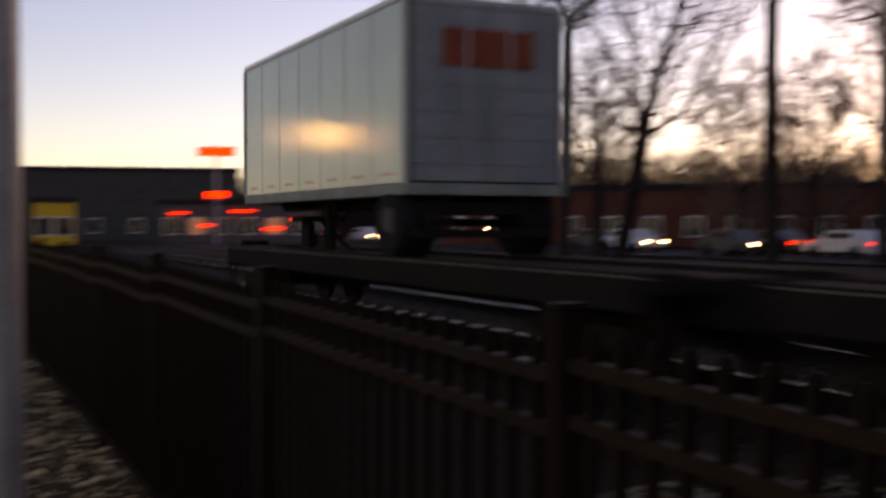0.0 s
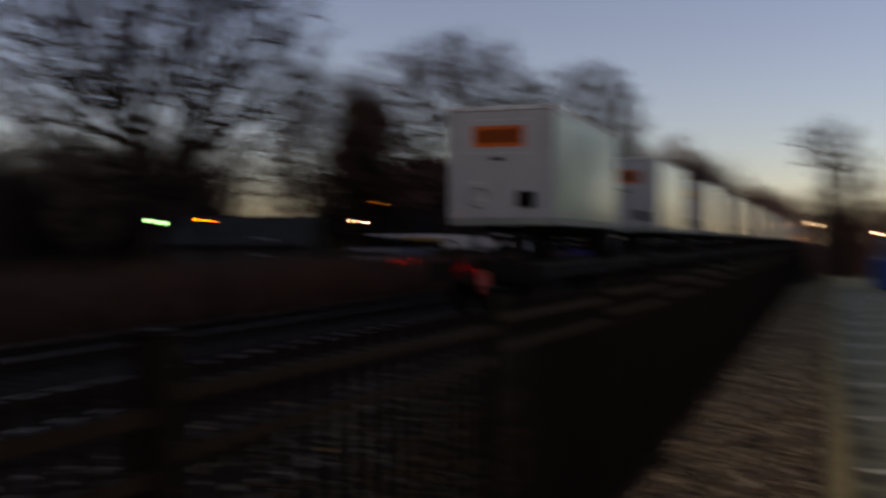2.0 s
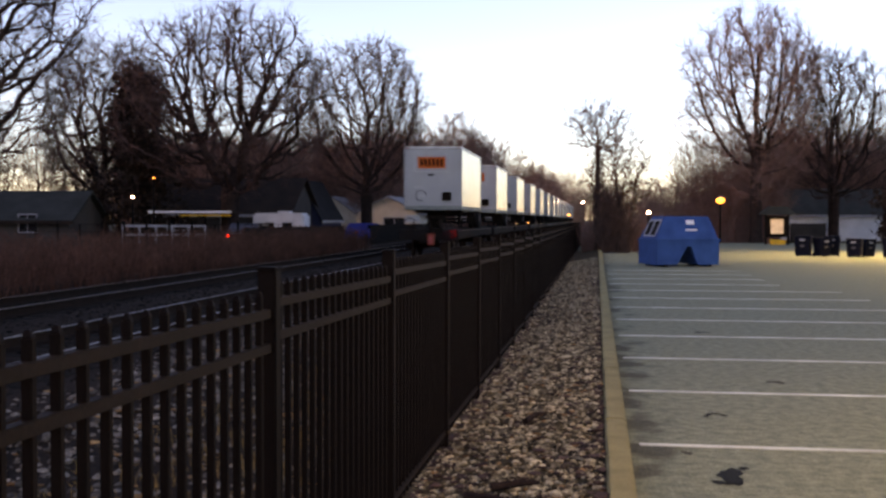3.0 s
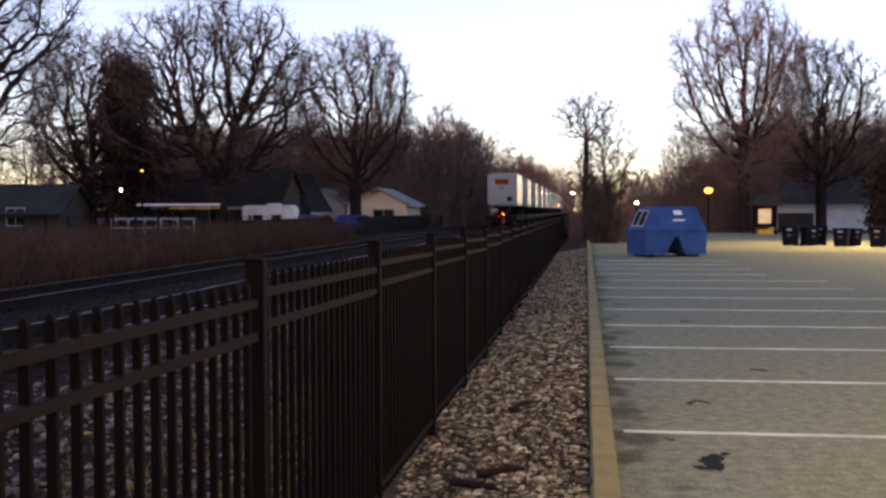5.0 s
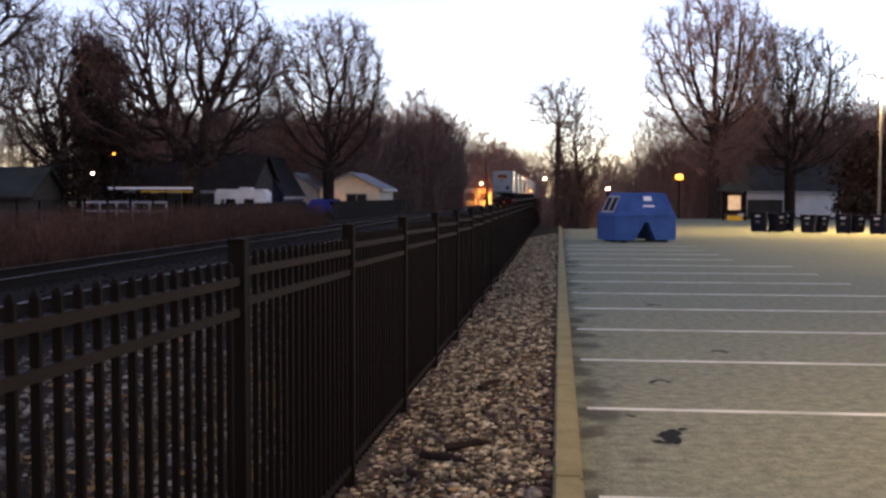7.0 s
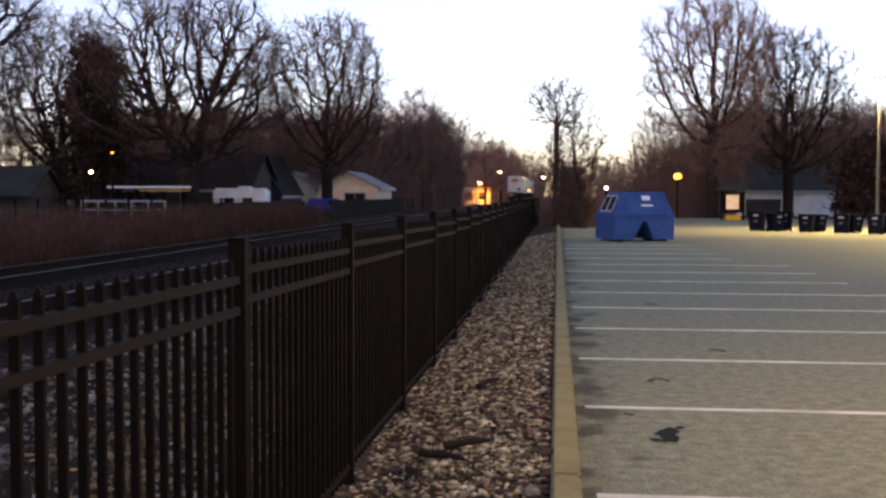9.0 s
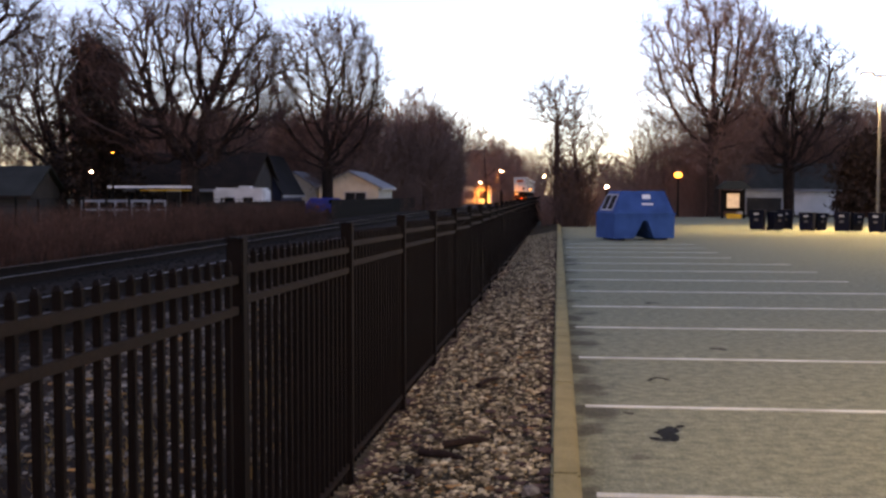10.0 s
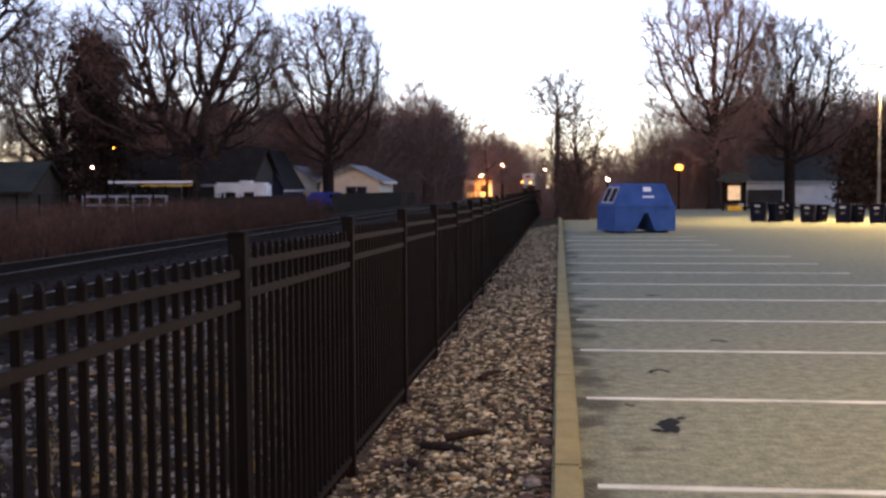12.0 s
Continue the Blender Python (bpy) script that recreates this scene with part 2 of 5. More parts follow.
def rod(bm, a, b, r0, r1=None, sides=10):
    a, b = Vector(a), Vector(b)
    m = Matrix.Translation((a + b) / 2) @ (b - a).to_track_quat("Z", "Y").to_matrix().to_4x4()
    bmesh.ops.create_cone(bm, cap_ends=True, segments=sides, radius1=r0, radius2=r0 if r1 is None else r1, depth=(b - a).length, matrix=m)
    return bm


def ball(r, at=(0, 0, 0), sx=1, sy=1, sz=1, sub=2):
    bm = bmesh.new()
    bmesh.ops.create_icosphere(bm, subdivisions=sub, radius=r, matrix=Matrix.Translation(at) @ Matrix.Diagonal((sx, sy, sz, 1)))
    return bm


def prism(bm, profile, y0, y1):
    """A profile of (x, z) drawn along y."""
    a = [bm.verts.new((x, y0, z)) for x, z in profile]
    b = [bm.verts.new((x, y1, z)) for x, z in profile]
    bm.faces.new(a), bm.faces.new(b[::-1])
    for i in range(len(a)):
        j = (i + 1) % len(a)
        bm.faces.new((a[j], a[i], b[i], b[j]))
    bmesh.ops.recalc_face_normals(bm, faces=bm.faces)
    return bm


def raw(name, verts, faces, mat, parent=None, label=""):
    data = bpy.data.meshes.new(name)
    data.from_pydata(verts, [], faces)
    data.update()
    data.materials.append(M[mat])
    ob = new(name, data)
    if parent:
        ob.parent = parent
    return tagged(ob, label)


def sheet(name, x0, x1, y0, y1, step, height, mat, label, category="ground", kind="structure"):
    """A ground sheet whose height is a function of x and y."""
    nx, ny = max(1, round((x1 - x0) / step)), max(1, round((y1 - y0) / step))
    verts = [(x0 + (x1 - x0) * i / nx, y0 + (y1 - y0) * j / ny, 0) for j in range(ny + 1) for i in range(nx + 1)]
    verts = [(x, y, height(x, y)) for x, y, z in verts]
    faces = [(j * (nx + 1) + i, j * (nx + 1) + i + 1, (j + 1) * (nx + 1) + i + 1, (j + 1) * (nx + 1) + i) for j in range(ny) for i in range(nx)]
    return tagged(raw(name, verts, faces, mat), label, category, kind=kind)


# ---- ground ----
FENCE_X, KERB_L, KERB_R = -1.30, -0.04, 0.13
TRACK_X, TRACK2_X, RAIL_Z = -7.55, -11.75, 0.02


def wave(x, y, s, a):
    return a * noise.noise((x * s, y * s, 3.1))


def bank(x, y):
    """Height of the railway ground left of the kerb."""
    if x > -1.5:
        return 0.085 - 0.20 * min(1.0, max(0.0, (KERB_L - 0.15 - x) / 1.1)) ** 1.2 + wave(x, y, 1.3, 0.03)
    if x > -4.4:
        return -0.115 + 0.085 * (-1.5 - x) / 2.9 + wave(x, y, 0.8, 0.05)
    if x > -5.6:
        return -0.03 - 0.13 * (-4.4 - x) / 1.2
    if x > -13.6:
        return -0.16
    return -0.02 + wave(x, y, 0.2, 0.08)


ground = sheet("ground", -2500, 2500, -2500, 2500, 250, lambda x, y: -0.25, "grass", "dull winter grass and bare soil reaching the horizon")
lot = sheet("parking_lot", KERB_R, 42, -12, 58, 0.5, lambda x, y: 0.0, "asphalt", "worn grey asphalt car park with white stall lines", "car park")
far_lot = sheet("parking_lot_far", 1.5, 42, 58, 84, 2, lambda x, y: -0.004, "asphalt", "worn grey asphalt car park beyond the bins", "car park")
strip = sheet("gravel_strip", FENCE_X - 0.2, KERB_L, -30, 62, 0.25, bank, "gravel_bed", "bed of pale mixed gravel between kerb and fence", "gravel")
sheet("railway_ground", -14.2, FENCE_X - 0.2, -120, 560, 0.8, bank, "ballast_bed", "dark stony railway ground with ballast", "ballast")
sheet("weed_ground", -34, -14.2, -120, 560, 2.0, lambda x, y: -0.04 + wave(x, y, 0.2, 0.08), "soil", "bare brown soil strip beside the railway")
kerb = thing("kerb", pose(0, 0, 0), "long tan concrete kerb with worn edges", "kerb", kind="structure")
for k in range(23):
    y0 = -9 + k * 3.05
    part("kerb_stone", boxes((KERB_L, KERB_R, y0, y0 + 3.04, -0.15, 0.12), bevel=0.018), "concrete", kerb)

# stall lines
for k in range(-2, 13):
    y = 6.23 + 2.64 * k
    end = 5.6 if k < 9 else 4.6
    tagged(part("stall_line", boxes((0.22, end, y - 0.045, y + 0.045, -0.02, 0.005)), "line"), "white painted stall line on asphalt", "road marking", "stall lines", "structure")


def blot(name, x, y, r, seed, mat, label, sx=1.0, sy=1.0, z=0.004):
    rnd = random.Random(seed)
    n = 40
    ring = []
    for i in range(n):
        a = 2 * math.pi * i / n
        q = r * (0.8 + 0.22 * math.sin(2 * a + seed) + 0.16 * math.sin(3 * a + seed * 2.3) + 0.08 * math.sin(7 * a + seed) + 0.06 * rnd.random())
        ring.append((x + math.cos(a) * q * sx, y + math.sin(a) * q * sy, z))
    return tagged(raw(name, ring, [tuple(range(n))], mat), label, "stain", kind="structure")


blot("tar_patch", 0.78, 7.90, 0.115, 5, "tar", "black tar patch on the asphalt", 1.0, 1.9)
blot("tar_patch", 0.70, 7.70, 0.05, 9, "tar", "black tar spill on the asphalt", 1.5, 1.4)
blot("tar_patch", 0.89, 8.14, 0.035, 12, "tar", "black tar spill on the asphalt", 1.4, 1.6)
for k in range(9):
    a = math.pi * (0.25 + 0.07 * k)
    blot("tar_crack", 0.92 + 0.11 * math.cos(a), 9.95 + 0.35 * math.sin(a), 0.03, 8 + k, "tar", "thin dark crack filled with tar", 1.0, 1.3)
for i, (x, y, r) in enumerate([(1.45, 17.4, 0.13), (1.75, 12.3, 0.10), (0.55, 8.6, 0.05)]):
    blot("oil_stain", x, y, r, 20 + i, "stain", "dark dried oil stain on the asphalt", 0.9, 1.3, 0.0034)

# ---- fence ----
fence = thing("iron_fence", pose(FENCE_X, 0, 0), "tall black iron picket fence on posts along the gravel", "fence")
PANEL = 2.35
bm_post = boxes((-0.035, 0.035, -0.035, 0.035, -0.16, 1.49), bevel=0.006)
box(bm_post, -0.043, 0.043, -0.043, 0.043, 1.485, 1.505, 0.008)
post_mesh = mesh(bm_post, "fence_post")
bm_picket = boxes((-0.0125, 0.0125, -0.0125, 0.0125, -0.04, 1.44), bevel=0.003)
bmesh.ops.create_cone(bm_picket, cap_ends=True, segments=4, radius1=0.0165, radius2=0.007, depth=0.016, matrix=Matrix.Translation((0, 0, 1.448)) @ Matrix.Rotation(radians(45), 4, "Z"))
picket_mesh = mesh(bm_picket, "picket")


def rail_bar(gap):
    """A U-shaped rail between two posts, which dips a little towards the far post."""
    bm = boxes((-0.019, 0.019, 0.035, gap - 0.035, -0.017, 0.017), bevel=0.003)
    for v in bm.verts:
        v.co.z += 0.018 - 0.036 * v.co.y / gap
    return mesh(bm, "fence_rail")


rail_mesh, short_rail = rail_bar(PANEL), rail_bar(2.06)
for d, coat in ((post_mesh, "black"), (picket_mesh, "black"), (rail_mesh, "rail_sheen"), (short_rail, "rail_sheen")):
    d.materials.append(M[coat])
far_v, far_f = [], []
post_ys = [4.37 + PANEL * k for k in range(33)] + [2.02, -0.04] + [-2.10 - PANEL * k for k in range(0, 11)]
post_ys.sort()
for k, y in enumerate(post_ys):
    share("fence_post", post_mesh, fence, pose(0, y, 0.02))
    if k + 1 == len(post_ys):
        break
    gap = post_ys[k + 1] - y
    for z in (0.03, 1.247, 1.372):
        share("fence_rail", rail_mesh if gap > 2.3 else short_rail, fence, pose(0, y, z))
    for i in range(1, 19):
        yy = y + gap * i / 19
        if -9 < yy < 25:
            share("picket", picket_mesh, fence, pose(0, yy, 0.018 - 0.036 * i / 19))
        else:
            b = len(far_v)
            far_v += [(sx * 0.0125, yy + sy * 0.0125, z) for z in (-0.04, 1.465) for sx, sy in ((-1, -1), (1, -1), (1, 1), (-1, 1))]
            far_f += [(b, b + 1, b + 5, b + 4), (b + 1, b + 2, b + 6, b + 5), (b + 2, b + 3, b + 7, b + 6), (b + 3, b, b + 4, b + 7), (b + 4, b + 5, b + 6, b + 7)]
tagged(raw("far_picket_run", far_v, far_f, "black", fence), kind="stuff")


# ---- stones ----
def stone_mesh(seed, r):
    rnd = random.Random(seed)
    bm = bmesh.new()
    bmesh.ops.create_icosphere(bm, subdivisions=1, radius=r)
    sx, sy, sz = 0.7 + rnd.random() * 0.6, 0.7 + rnd.random() * 0.6, 0.45 + rnd.random() * 0.35
    for v in bm.verts:
        v.co *= 0.75 + 0.5 * rnd.random()
        v.co = Vector((v.co.x * sx, v.co.y * sy, v.co.z * sz))
    return bm


def scatter(name, count, place, r0, r1, mat, label, seed, parent=None, flat=1.0):
    """Many loose pieces in one mesh."""
    rnd = np.random.RandomState(seed)
    shapes = []
    for s in range(12):
        bm = bmesh.new()
        bmesh.ops.create_icosphere(bm, subdivisions=1, radius=1)
        v = np.array([q.co[:] for q in bm.verts])
        f = np.array([[q.index for q in p.verts] for p in bm.faces])
        bm.free()
        v = v * (0.7 + 0.5 * rnd.rand(len(v), 1)) * np.array([0.7 + 0.6 * rnd.rand(), 0.7 + 0.6 * rnd.rand(), (0.45 + 0.3 * rnd.rand()) * flat])
        shapes.append((v, f))
    V, F, base = [], [], 0
    for i in range(count):
        v, f = shapes[rnd.randint(12)]
        x, y, z = place(rnd)
        a = rnd.rand() * 6.28
        c, s = math.cos(a), math.sin(a)
        w = v * (r0 + (r1 - r0) * rnd.rand() ** 2)
        V.append(np.stack([w[:, 0] * c - w[:, 1] * s + x, w[:, 0] * s + w[:, 1] * c + y, w[:, 2] + z], 1))
        F.append(f + base)
        base += len(v)
    V, F = np.concatenate(V), np.concatenate(F)
    data = bpy.data.meshes.new(name)
    data.from_pydata(V.tolist(), [], F.tolist())
    data.materials.append(M[mat])
    ob = new(name, data)
    if parent:
        ob.parent = parent
    return tagged(ob, label, "gravel", kind="stuff")


def on_strip(rnd):
    y = 2.0 + 45 * rnd.rand() ** 2.2
    x = FENCE_X - 0.1 + rnd.rand() * (KERB_L - FENCE_X + 0.08)
    return x, y, bank(x, y) + 0.004


def on_edges(rnd):
    y = 2.0 + 40 * rnd.rand() ** 2
    side = rnd.rand() ** 2.5 * 0.55
    x = KERB_L - 0.02 - side if rnd.rand() < 0.4 else FENCE_X + side
    return x, y, bank(x, y) + 0.012


def on_strip_back(rnd):
    y = -16 + 18 * rnd.rand()
    x = FENCE_X - 0.1 + rnd.rand() * (KERB_L - FENCE_X + 0.08)
    return x, y, bank(x, y) + 0.004


def on_ballast(rnd):
    y = -6 + 34 * rnd.rand() ** 1.4
    x = -1.45 - 4.6 * rnd.rand()
    return x, y, bank(x, y) + 0.005


def on_bed(rnd):
    y = -40 + 90 * rnd.rand()
    x = -5.2 - 8.6 * rnd.rand()
    return x, y, bank(x, y) + 0.01


scatter("gravel", 22000, on_strip, 0.009, 0.034, "stone_far", "loose pale and brown gravel stones", 1)
scatter("gravel", 500, on_strip, 0.025, 0.055, "stone_far", "larger pale stones among the gravel", 12)
scatter("gravel", 2500, on_strip_back, 0.015, 0.05, "stone_far", "loose pale gravel stones", 2)
scatter("ballast_stones", 14000, on_ballast, 0.018, 0.05, "ballast", "loose grey ballast stones behind the fence", 3)
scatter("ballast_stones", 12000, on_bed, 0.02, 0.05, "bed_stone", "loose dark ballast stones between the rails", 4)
scatter("gravel", 9000, on_strip, 0.010, 0.034, "stone_dark", "loose dark brown gravel stones", 13)
scatter("leaf_litter", 2600, on_edges, 0.025, 0.06, "litter", "dark damp leaf litter along the kerb and fence", 14, flat=0.3)
scatter("fallen_leaves", 800, on_strip, 0.02, 0.055, "leaf", "dead brown leaves scattered on gravel", 5, flat=0.25)
scatter("fallen_leaves", 1600, on_ballast, 0.02, 0.07, "leaf", "dead orange leaves scattered behind the fence", 6, flat=0.3)
tagged(part("stone", stone_mesh(4, 0.07), "stone"), "single larger pale stone on the gravel", "stone").location = (-0.14, 5.85, 0.12)
for x, y, z, turn, long in ((-0.72, 6.9, 0.03, -38, 0.42), (-0.60, 7.2, 0.05, 12, 0.30), (-0.86, 6.55, 0.0, -70, 0.34), (-0.62, 9.6, 0.04, 60, 0.26)):
    bm = rod(bmesh.new(), (-long / 2, 0, 0), (long * 0.1, 0.02, 0.02), 0.028, 0.024, 7)
    rod(bm, (long * 0.08, 0.02, 0.02), (long / 2, -0.03, 0.035), 0.024, 0.010, 7)
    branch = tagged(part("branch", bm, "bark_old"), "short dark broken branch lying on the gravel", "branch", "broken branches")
    branch.matrix_basis = pose(x, y, z, 0, 0, turn)

# ---- railway ----
rail_profile = [(-0.07, 0), (0.07, 0), (0.07, 0.012), (0.012, 0.03), (0.012, 0.125), (0.036, 0.135), (0.036, 0.17), (-0.036, 0.17), (-0.036, 0.135), (-0.012, 0.125), (-0.012, 0.03), (-0.07, 0.012)]


def track(name, x, label):
    t = thing(name, pose(x, 0, RAIL_Z - 0.17), label, "railway track", kind="structure")
    for s in (-0.75, 0.75):
        bm = prism(bmesh.new(), [(s + a, b) for a, b in rail_profile], -120, 560)
        rail = part("rail", bm, "rust", t, "rusty running rail")
        part("railhead", boxes((s - 0.026, s + 0.026, -120, 560, 0.165, 0.174)), "steel", rail, "polished rail head")
    tie_mesh = mesh(boxes((-1.3, 1.3, -0.11, 0.11, -0.16, -0.002), bevel=0.012), "tie")
    tie_mesh.materials.append(M["tie"])
    for k in range(150):
        share("tie", tie_mesh, t, pose(0.02 * math.sin(k * 5.1), -35 + k * 0.52, 0, 0, 0, 1.2 * math.sin(k * 2.3)))
    return t


track("track_near", TRACK_X, "railway track with bright rails on ballast")
track("track_far", TRACK2_X, "second railway track beyond, with bright rails")
spare = prism(bmesh.new(), rail_profile, -26, 9)
tagged(part("spare_rail", spare, "rust"), "spare steel rail lying beside the track", "rail").matrix_basis = pose(-4.7, 0, -0.06)


# ---- train ----
WIDE, LONG, TALL = 2.6, 8.55, 2.88
BOX_Z = 2.12
trailers = []


def trailer_thing(sign, label, long=LONG):
    """A box trailer; origin under its nose at the near top of the deck, y along it."""
    t = thing("box_trailer", pose(0, 0, 0), label, "trailer", "trailers on the train")
    w = WIDE / 2
    part("body", boxes((-w, w, 0, long, 0.16, TALL), bevel=0.03), "seam", t)
    part("nose_panel", boxes((-w + 0.04, w - 0.04, -0.014, 0.02, 0.18, TALL - 0.11), bevel=0.004), "trailer", t, "white painted nose panel")
    part("bottom_rail", boxes((-w - 0.012, w + 0.012, -0.012, long + 0.012, 0.0, 0.17), bevel=0.015), "low_rail", t, "dull grey-green bottom rail")
    part("top_rail", boxes((-w - 0.012, w + 0.012, -0.012, long + 0.012, TALL - 0.10, TALL + 0.012), bevel=0.015), "alu", t, "grey aluminium top rail")
    for y in (0.0, long):
        for s in (-1, 1):
            part("corner_post", boxes((s * w - 0.035, s * w + 0.035, y - 0.02 if y == 0 else y - 0.10, y + 0.10 if y == 0 else y + 0.02, 0.15, TALL - 0.09), bevel=0.02), "trailer", t)
    n = 7
    for i in range(n):
        y0 = 0.11 + (long - 0.22) * i / n
        for s in (-1, 1):
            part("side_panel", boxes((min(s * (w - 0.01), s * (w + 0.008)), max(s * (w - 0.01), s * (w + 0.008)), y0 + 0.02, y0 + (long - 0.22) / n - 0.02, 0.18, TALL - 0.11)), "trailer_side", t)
    for i in range(n):
        for off in (0.40, 0.66):
            y0 = 0.11 + (long - 0.22) * i / n + off
            part("reflector", boxes((w + 0.004, w + 0.013, y0, y0 + 0.14, 0.29, 0.34)), "reflector", t, "red reflective strip")
    # nose with sign, plate and connector box
    part("sign", boxes((-0.70, 0.58, -0.022, 0.0, 1.90, 2.42)), sign, t, "bright painted sign panel")
    if sign == "orange":
        for k in range(6):
            x = -0.58 + 0.185 * k
            part("dark_bar", boxes((x, x + 0.115, -0.026, -0.02, 2.0, 2.33)), "black", t)
    else:
        part("lettering", boxes((-0.5, 0.4, -0.026, -0.02, 1.93, 2.06)), "black", t)
    part("sign_frame", boxes((-0.86, 0.74, -0.016, 0, 2.55, 2.57), (-0.86, 0.74, -0.016, 0, 1.74, 1.76), (-0.86, -0.84, -0.016, 0, 1.74, 2.57), (0.72, 0.74, -0.016, 0, 1.74, 2.57)), "alu", t)
    part("plate", boxes((-0.22, 0.06, -0.02, 0, 1.56, 1.65)), "black", t, "small dark number plate shape")
    part("connector_box", boxes((0.42, 0.86, -0.10, 0, 0.42, 0.82), bevel=0.03), "black", t, "dark service connector box")
    part("placard", boxes((-0.85, -0.45, -0.02, 0, 1.02, 1.07)), "alu", t)
    part("placard", boxes((-0.8, -0.35, -0.02, 0, 0.62, 0.65)), "alu", t)
    bm = bmesh.new()
    rows = [[bm.verts.new((-0.55 + (0.24 + 0.014 * math.cos(b)) * math.cos(a), -0.024 + 0.014 * math.sin(b), 0.66 + (0.24 + 0.014 * math.cos(b)) * math.sin(a))) for b in [q * math.pi / 2 for q in range(4)]] for a in [k * math.pi / 10 for k in range(17)]]
    for r0, r1 in zip(rows, rows[1:]):
        for q in range(4):
            bm.faces.new((r0[q], r0[(q + 1) % 4], r1[(q + 1) % 4], r1[q]))
    part("hose_loop", bm, "black", t, "thin looped cable")
    for s in (-1, 1):
        part("marker_lamp", boxes((s * (w - 0.12) - 0.05, s * (w - 0.12) + 0.05, -0.03, 0, TALL - 0.07, TALL - 0.03)), "reflector", t)
        part("marker_lamp", boxes((s * (w + 0.006) - 0.012, s * (w + 0.006) + 0.012, 0.10, 0.20, 1.28, 1.38)), "reflector", t)
    # door end, its shade put into the door and red sign colours
    for s in (-1, 1):
        part("door", boxes((min(s * 0.02, s * 1.2), max(s * 0.02, s * 1.2), long, long + 0.03, 0.2, TALL - 0.14), bevel=0.01), "door_shade_grey", t, "door leaf in shade-darkened grey")
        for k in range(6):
            part("door_rib", boxes((min(s * 0.05, s * 1.17), max(s * 0.05, s * 1.17), long + 0.03, long + 0.045, 0.45 + 0.38 * k, 0.48 + 0.38 * k)), "door_shade_grey", t)
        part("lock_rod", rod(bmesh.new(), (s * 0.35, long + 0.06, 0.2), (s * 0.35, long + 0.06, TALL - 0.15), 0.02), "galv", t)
    part("sign", boxes((-0.75, 0.75, long + 0.046, long + 0.06, 1.86, 2.42)), "dull_red" if sign == "orange" else sign, t, "painted sign panel on the doors")
    part("bumper", boxes((-1.15, 1.15, long - 0.1, long + 0.02, -0.62, -0.5), (-0.7, -0.6, long - 0.1, long, -0.6, 0.02), (0.6, 0.7, long - 0.1, long, -0.6, 0.02)), "rust", t)
    # running gear
    part("chassis", boxes((-0.55, -0.42, 0.3, long - 0.3, -0.16, 0.0), (0.42, 0.55, 0.3, long - 0.3, -0.16, 0.0), (-1.1, 1.1, 1.9, 2.05, -0.12, 0.0), (-1.1, 1.1, long - 1.6, long - 0.15, -0.28, -0.1)), "flat", t)
    for s in (-1, 1):
        leg = part("landing_leg", boxes((s * 0.75 - 0.08, s * 0.75 + 0.08, 3.72, 3.92, -0.62, 0.0), bevel=0.01), "flat", t)
        bm = bmesh.new()
        prism(bm, [(3.35, 0.0), (4.3, 0.0), (3.95, -0.34), (3.7, -0.34)], s * 0.75 - 0.03, s * 0.75 + 0.03)
        gusset = part("gusset", bm, "flat", t)
        gusset.matrix_basis = Matrix(((0, 1, 0, 0), (1, 0, 0, 0), (0, 0, 1, 0), (0, 0, 0, 1)))
        part("foot", boxes((s * 0.75 - 0.16, s * 0.75 + 0.16, 3.65, 3.99, -0.68, -0.62), bevel=0.01), "flat", leg)
        part("leg_brace", rod(bmesh.new(), (s * 0.75, 3.9, -0.45), (s * 0.5, 4.6, -0.08), 0.035), "flat", t)
    part("axle", rod(bmesh.new(), (-1.2, long - 0.65, -0.40), (1.2, long - 0.65, -0.40), 0.06), "flat", t)
    for s in (-1, 1):
        for off in (0.0, 0.34):
            x = s * (1.18 - off)
            bm = bmesh.new()
            rod(bm, (x - 0.13, long - 0.65, -0.38), (x + 0.13, long - 0.65, -0.38), 0.52, None, 24)
            bmesh.ops.bevel(bm, geom=[e for e in bm.edges if abs((e.verts[0].co - e.verts[1].co).x) < 0.01], offset=0.04, segments=2, affect="EDGES")
            wheel = part("wheel", bm, "rubber", t)
            if off == 0.0:
                part("hub", rod(bmesh.new(), (x + s * 0.05, long - 0.65, -0.36), (x + s * 0.145, long - 0.65, -0.36), 0.24, 0.18, 16), "hub", wheel, "dull steel wheel hub")
    trailers.append(t)
    return t


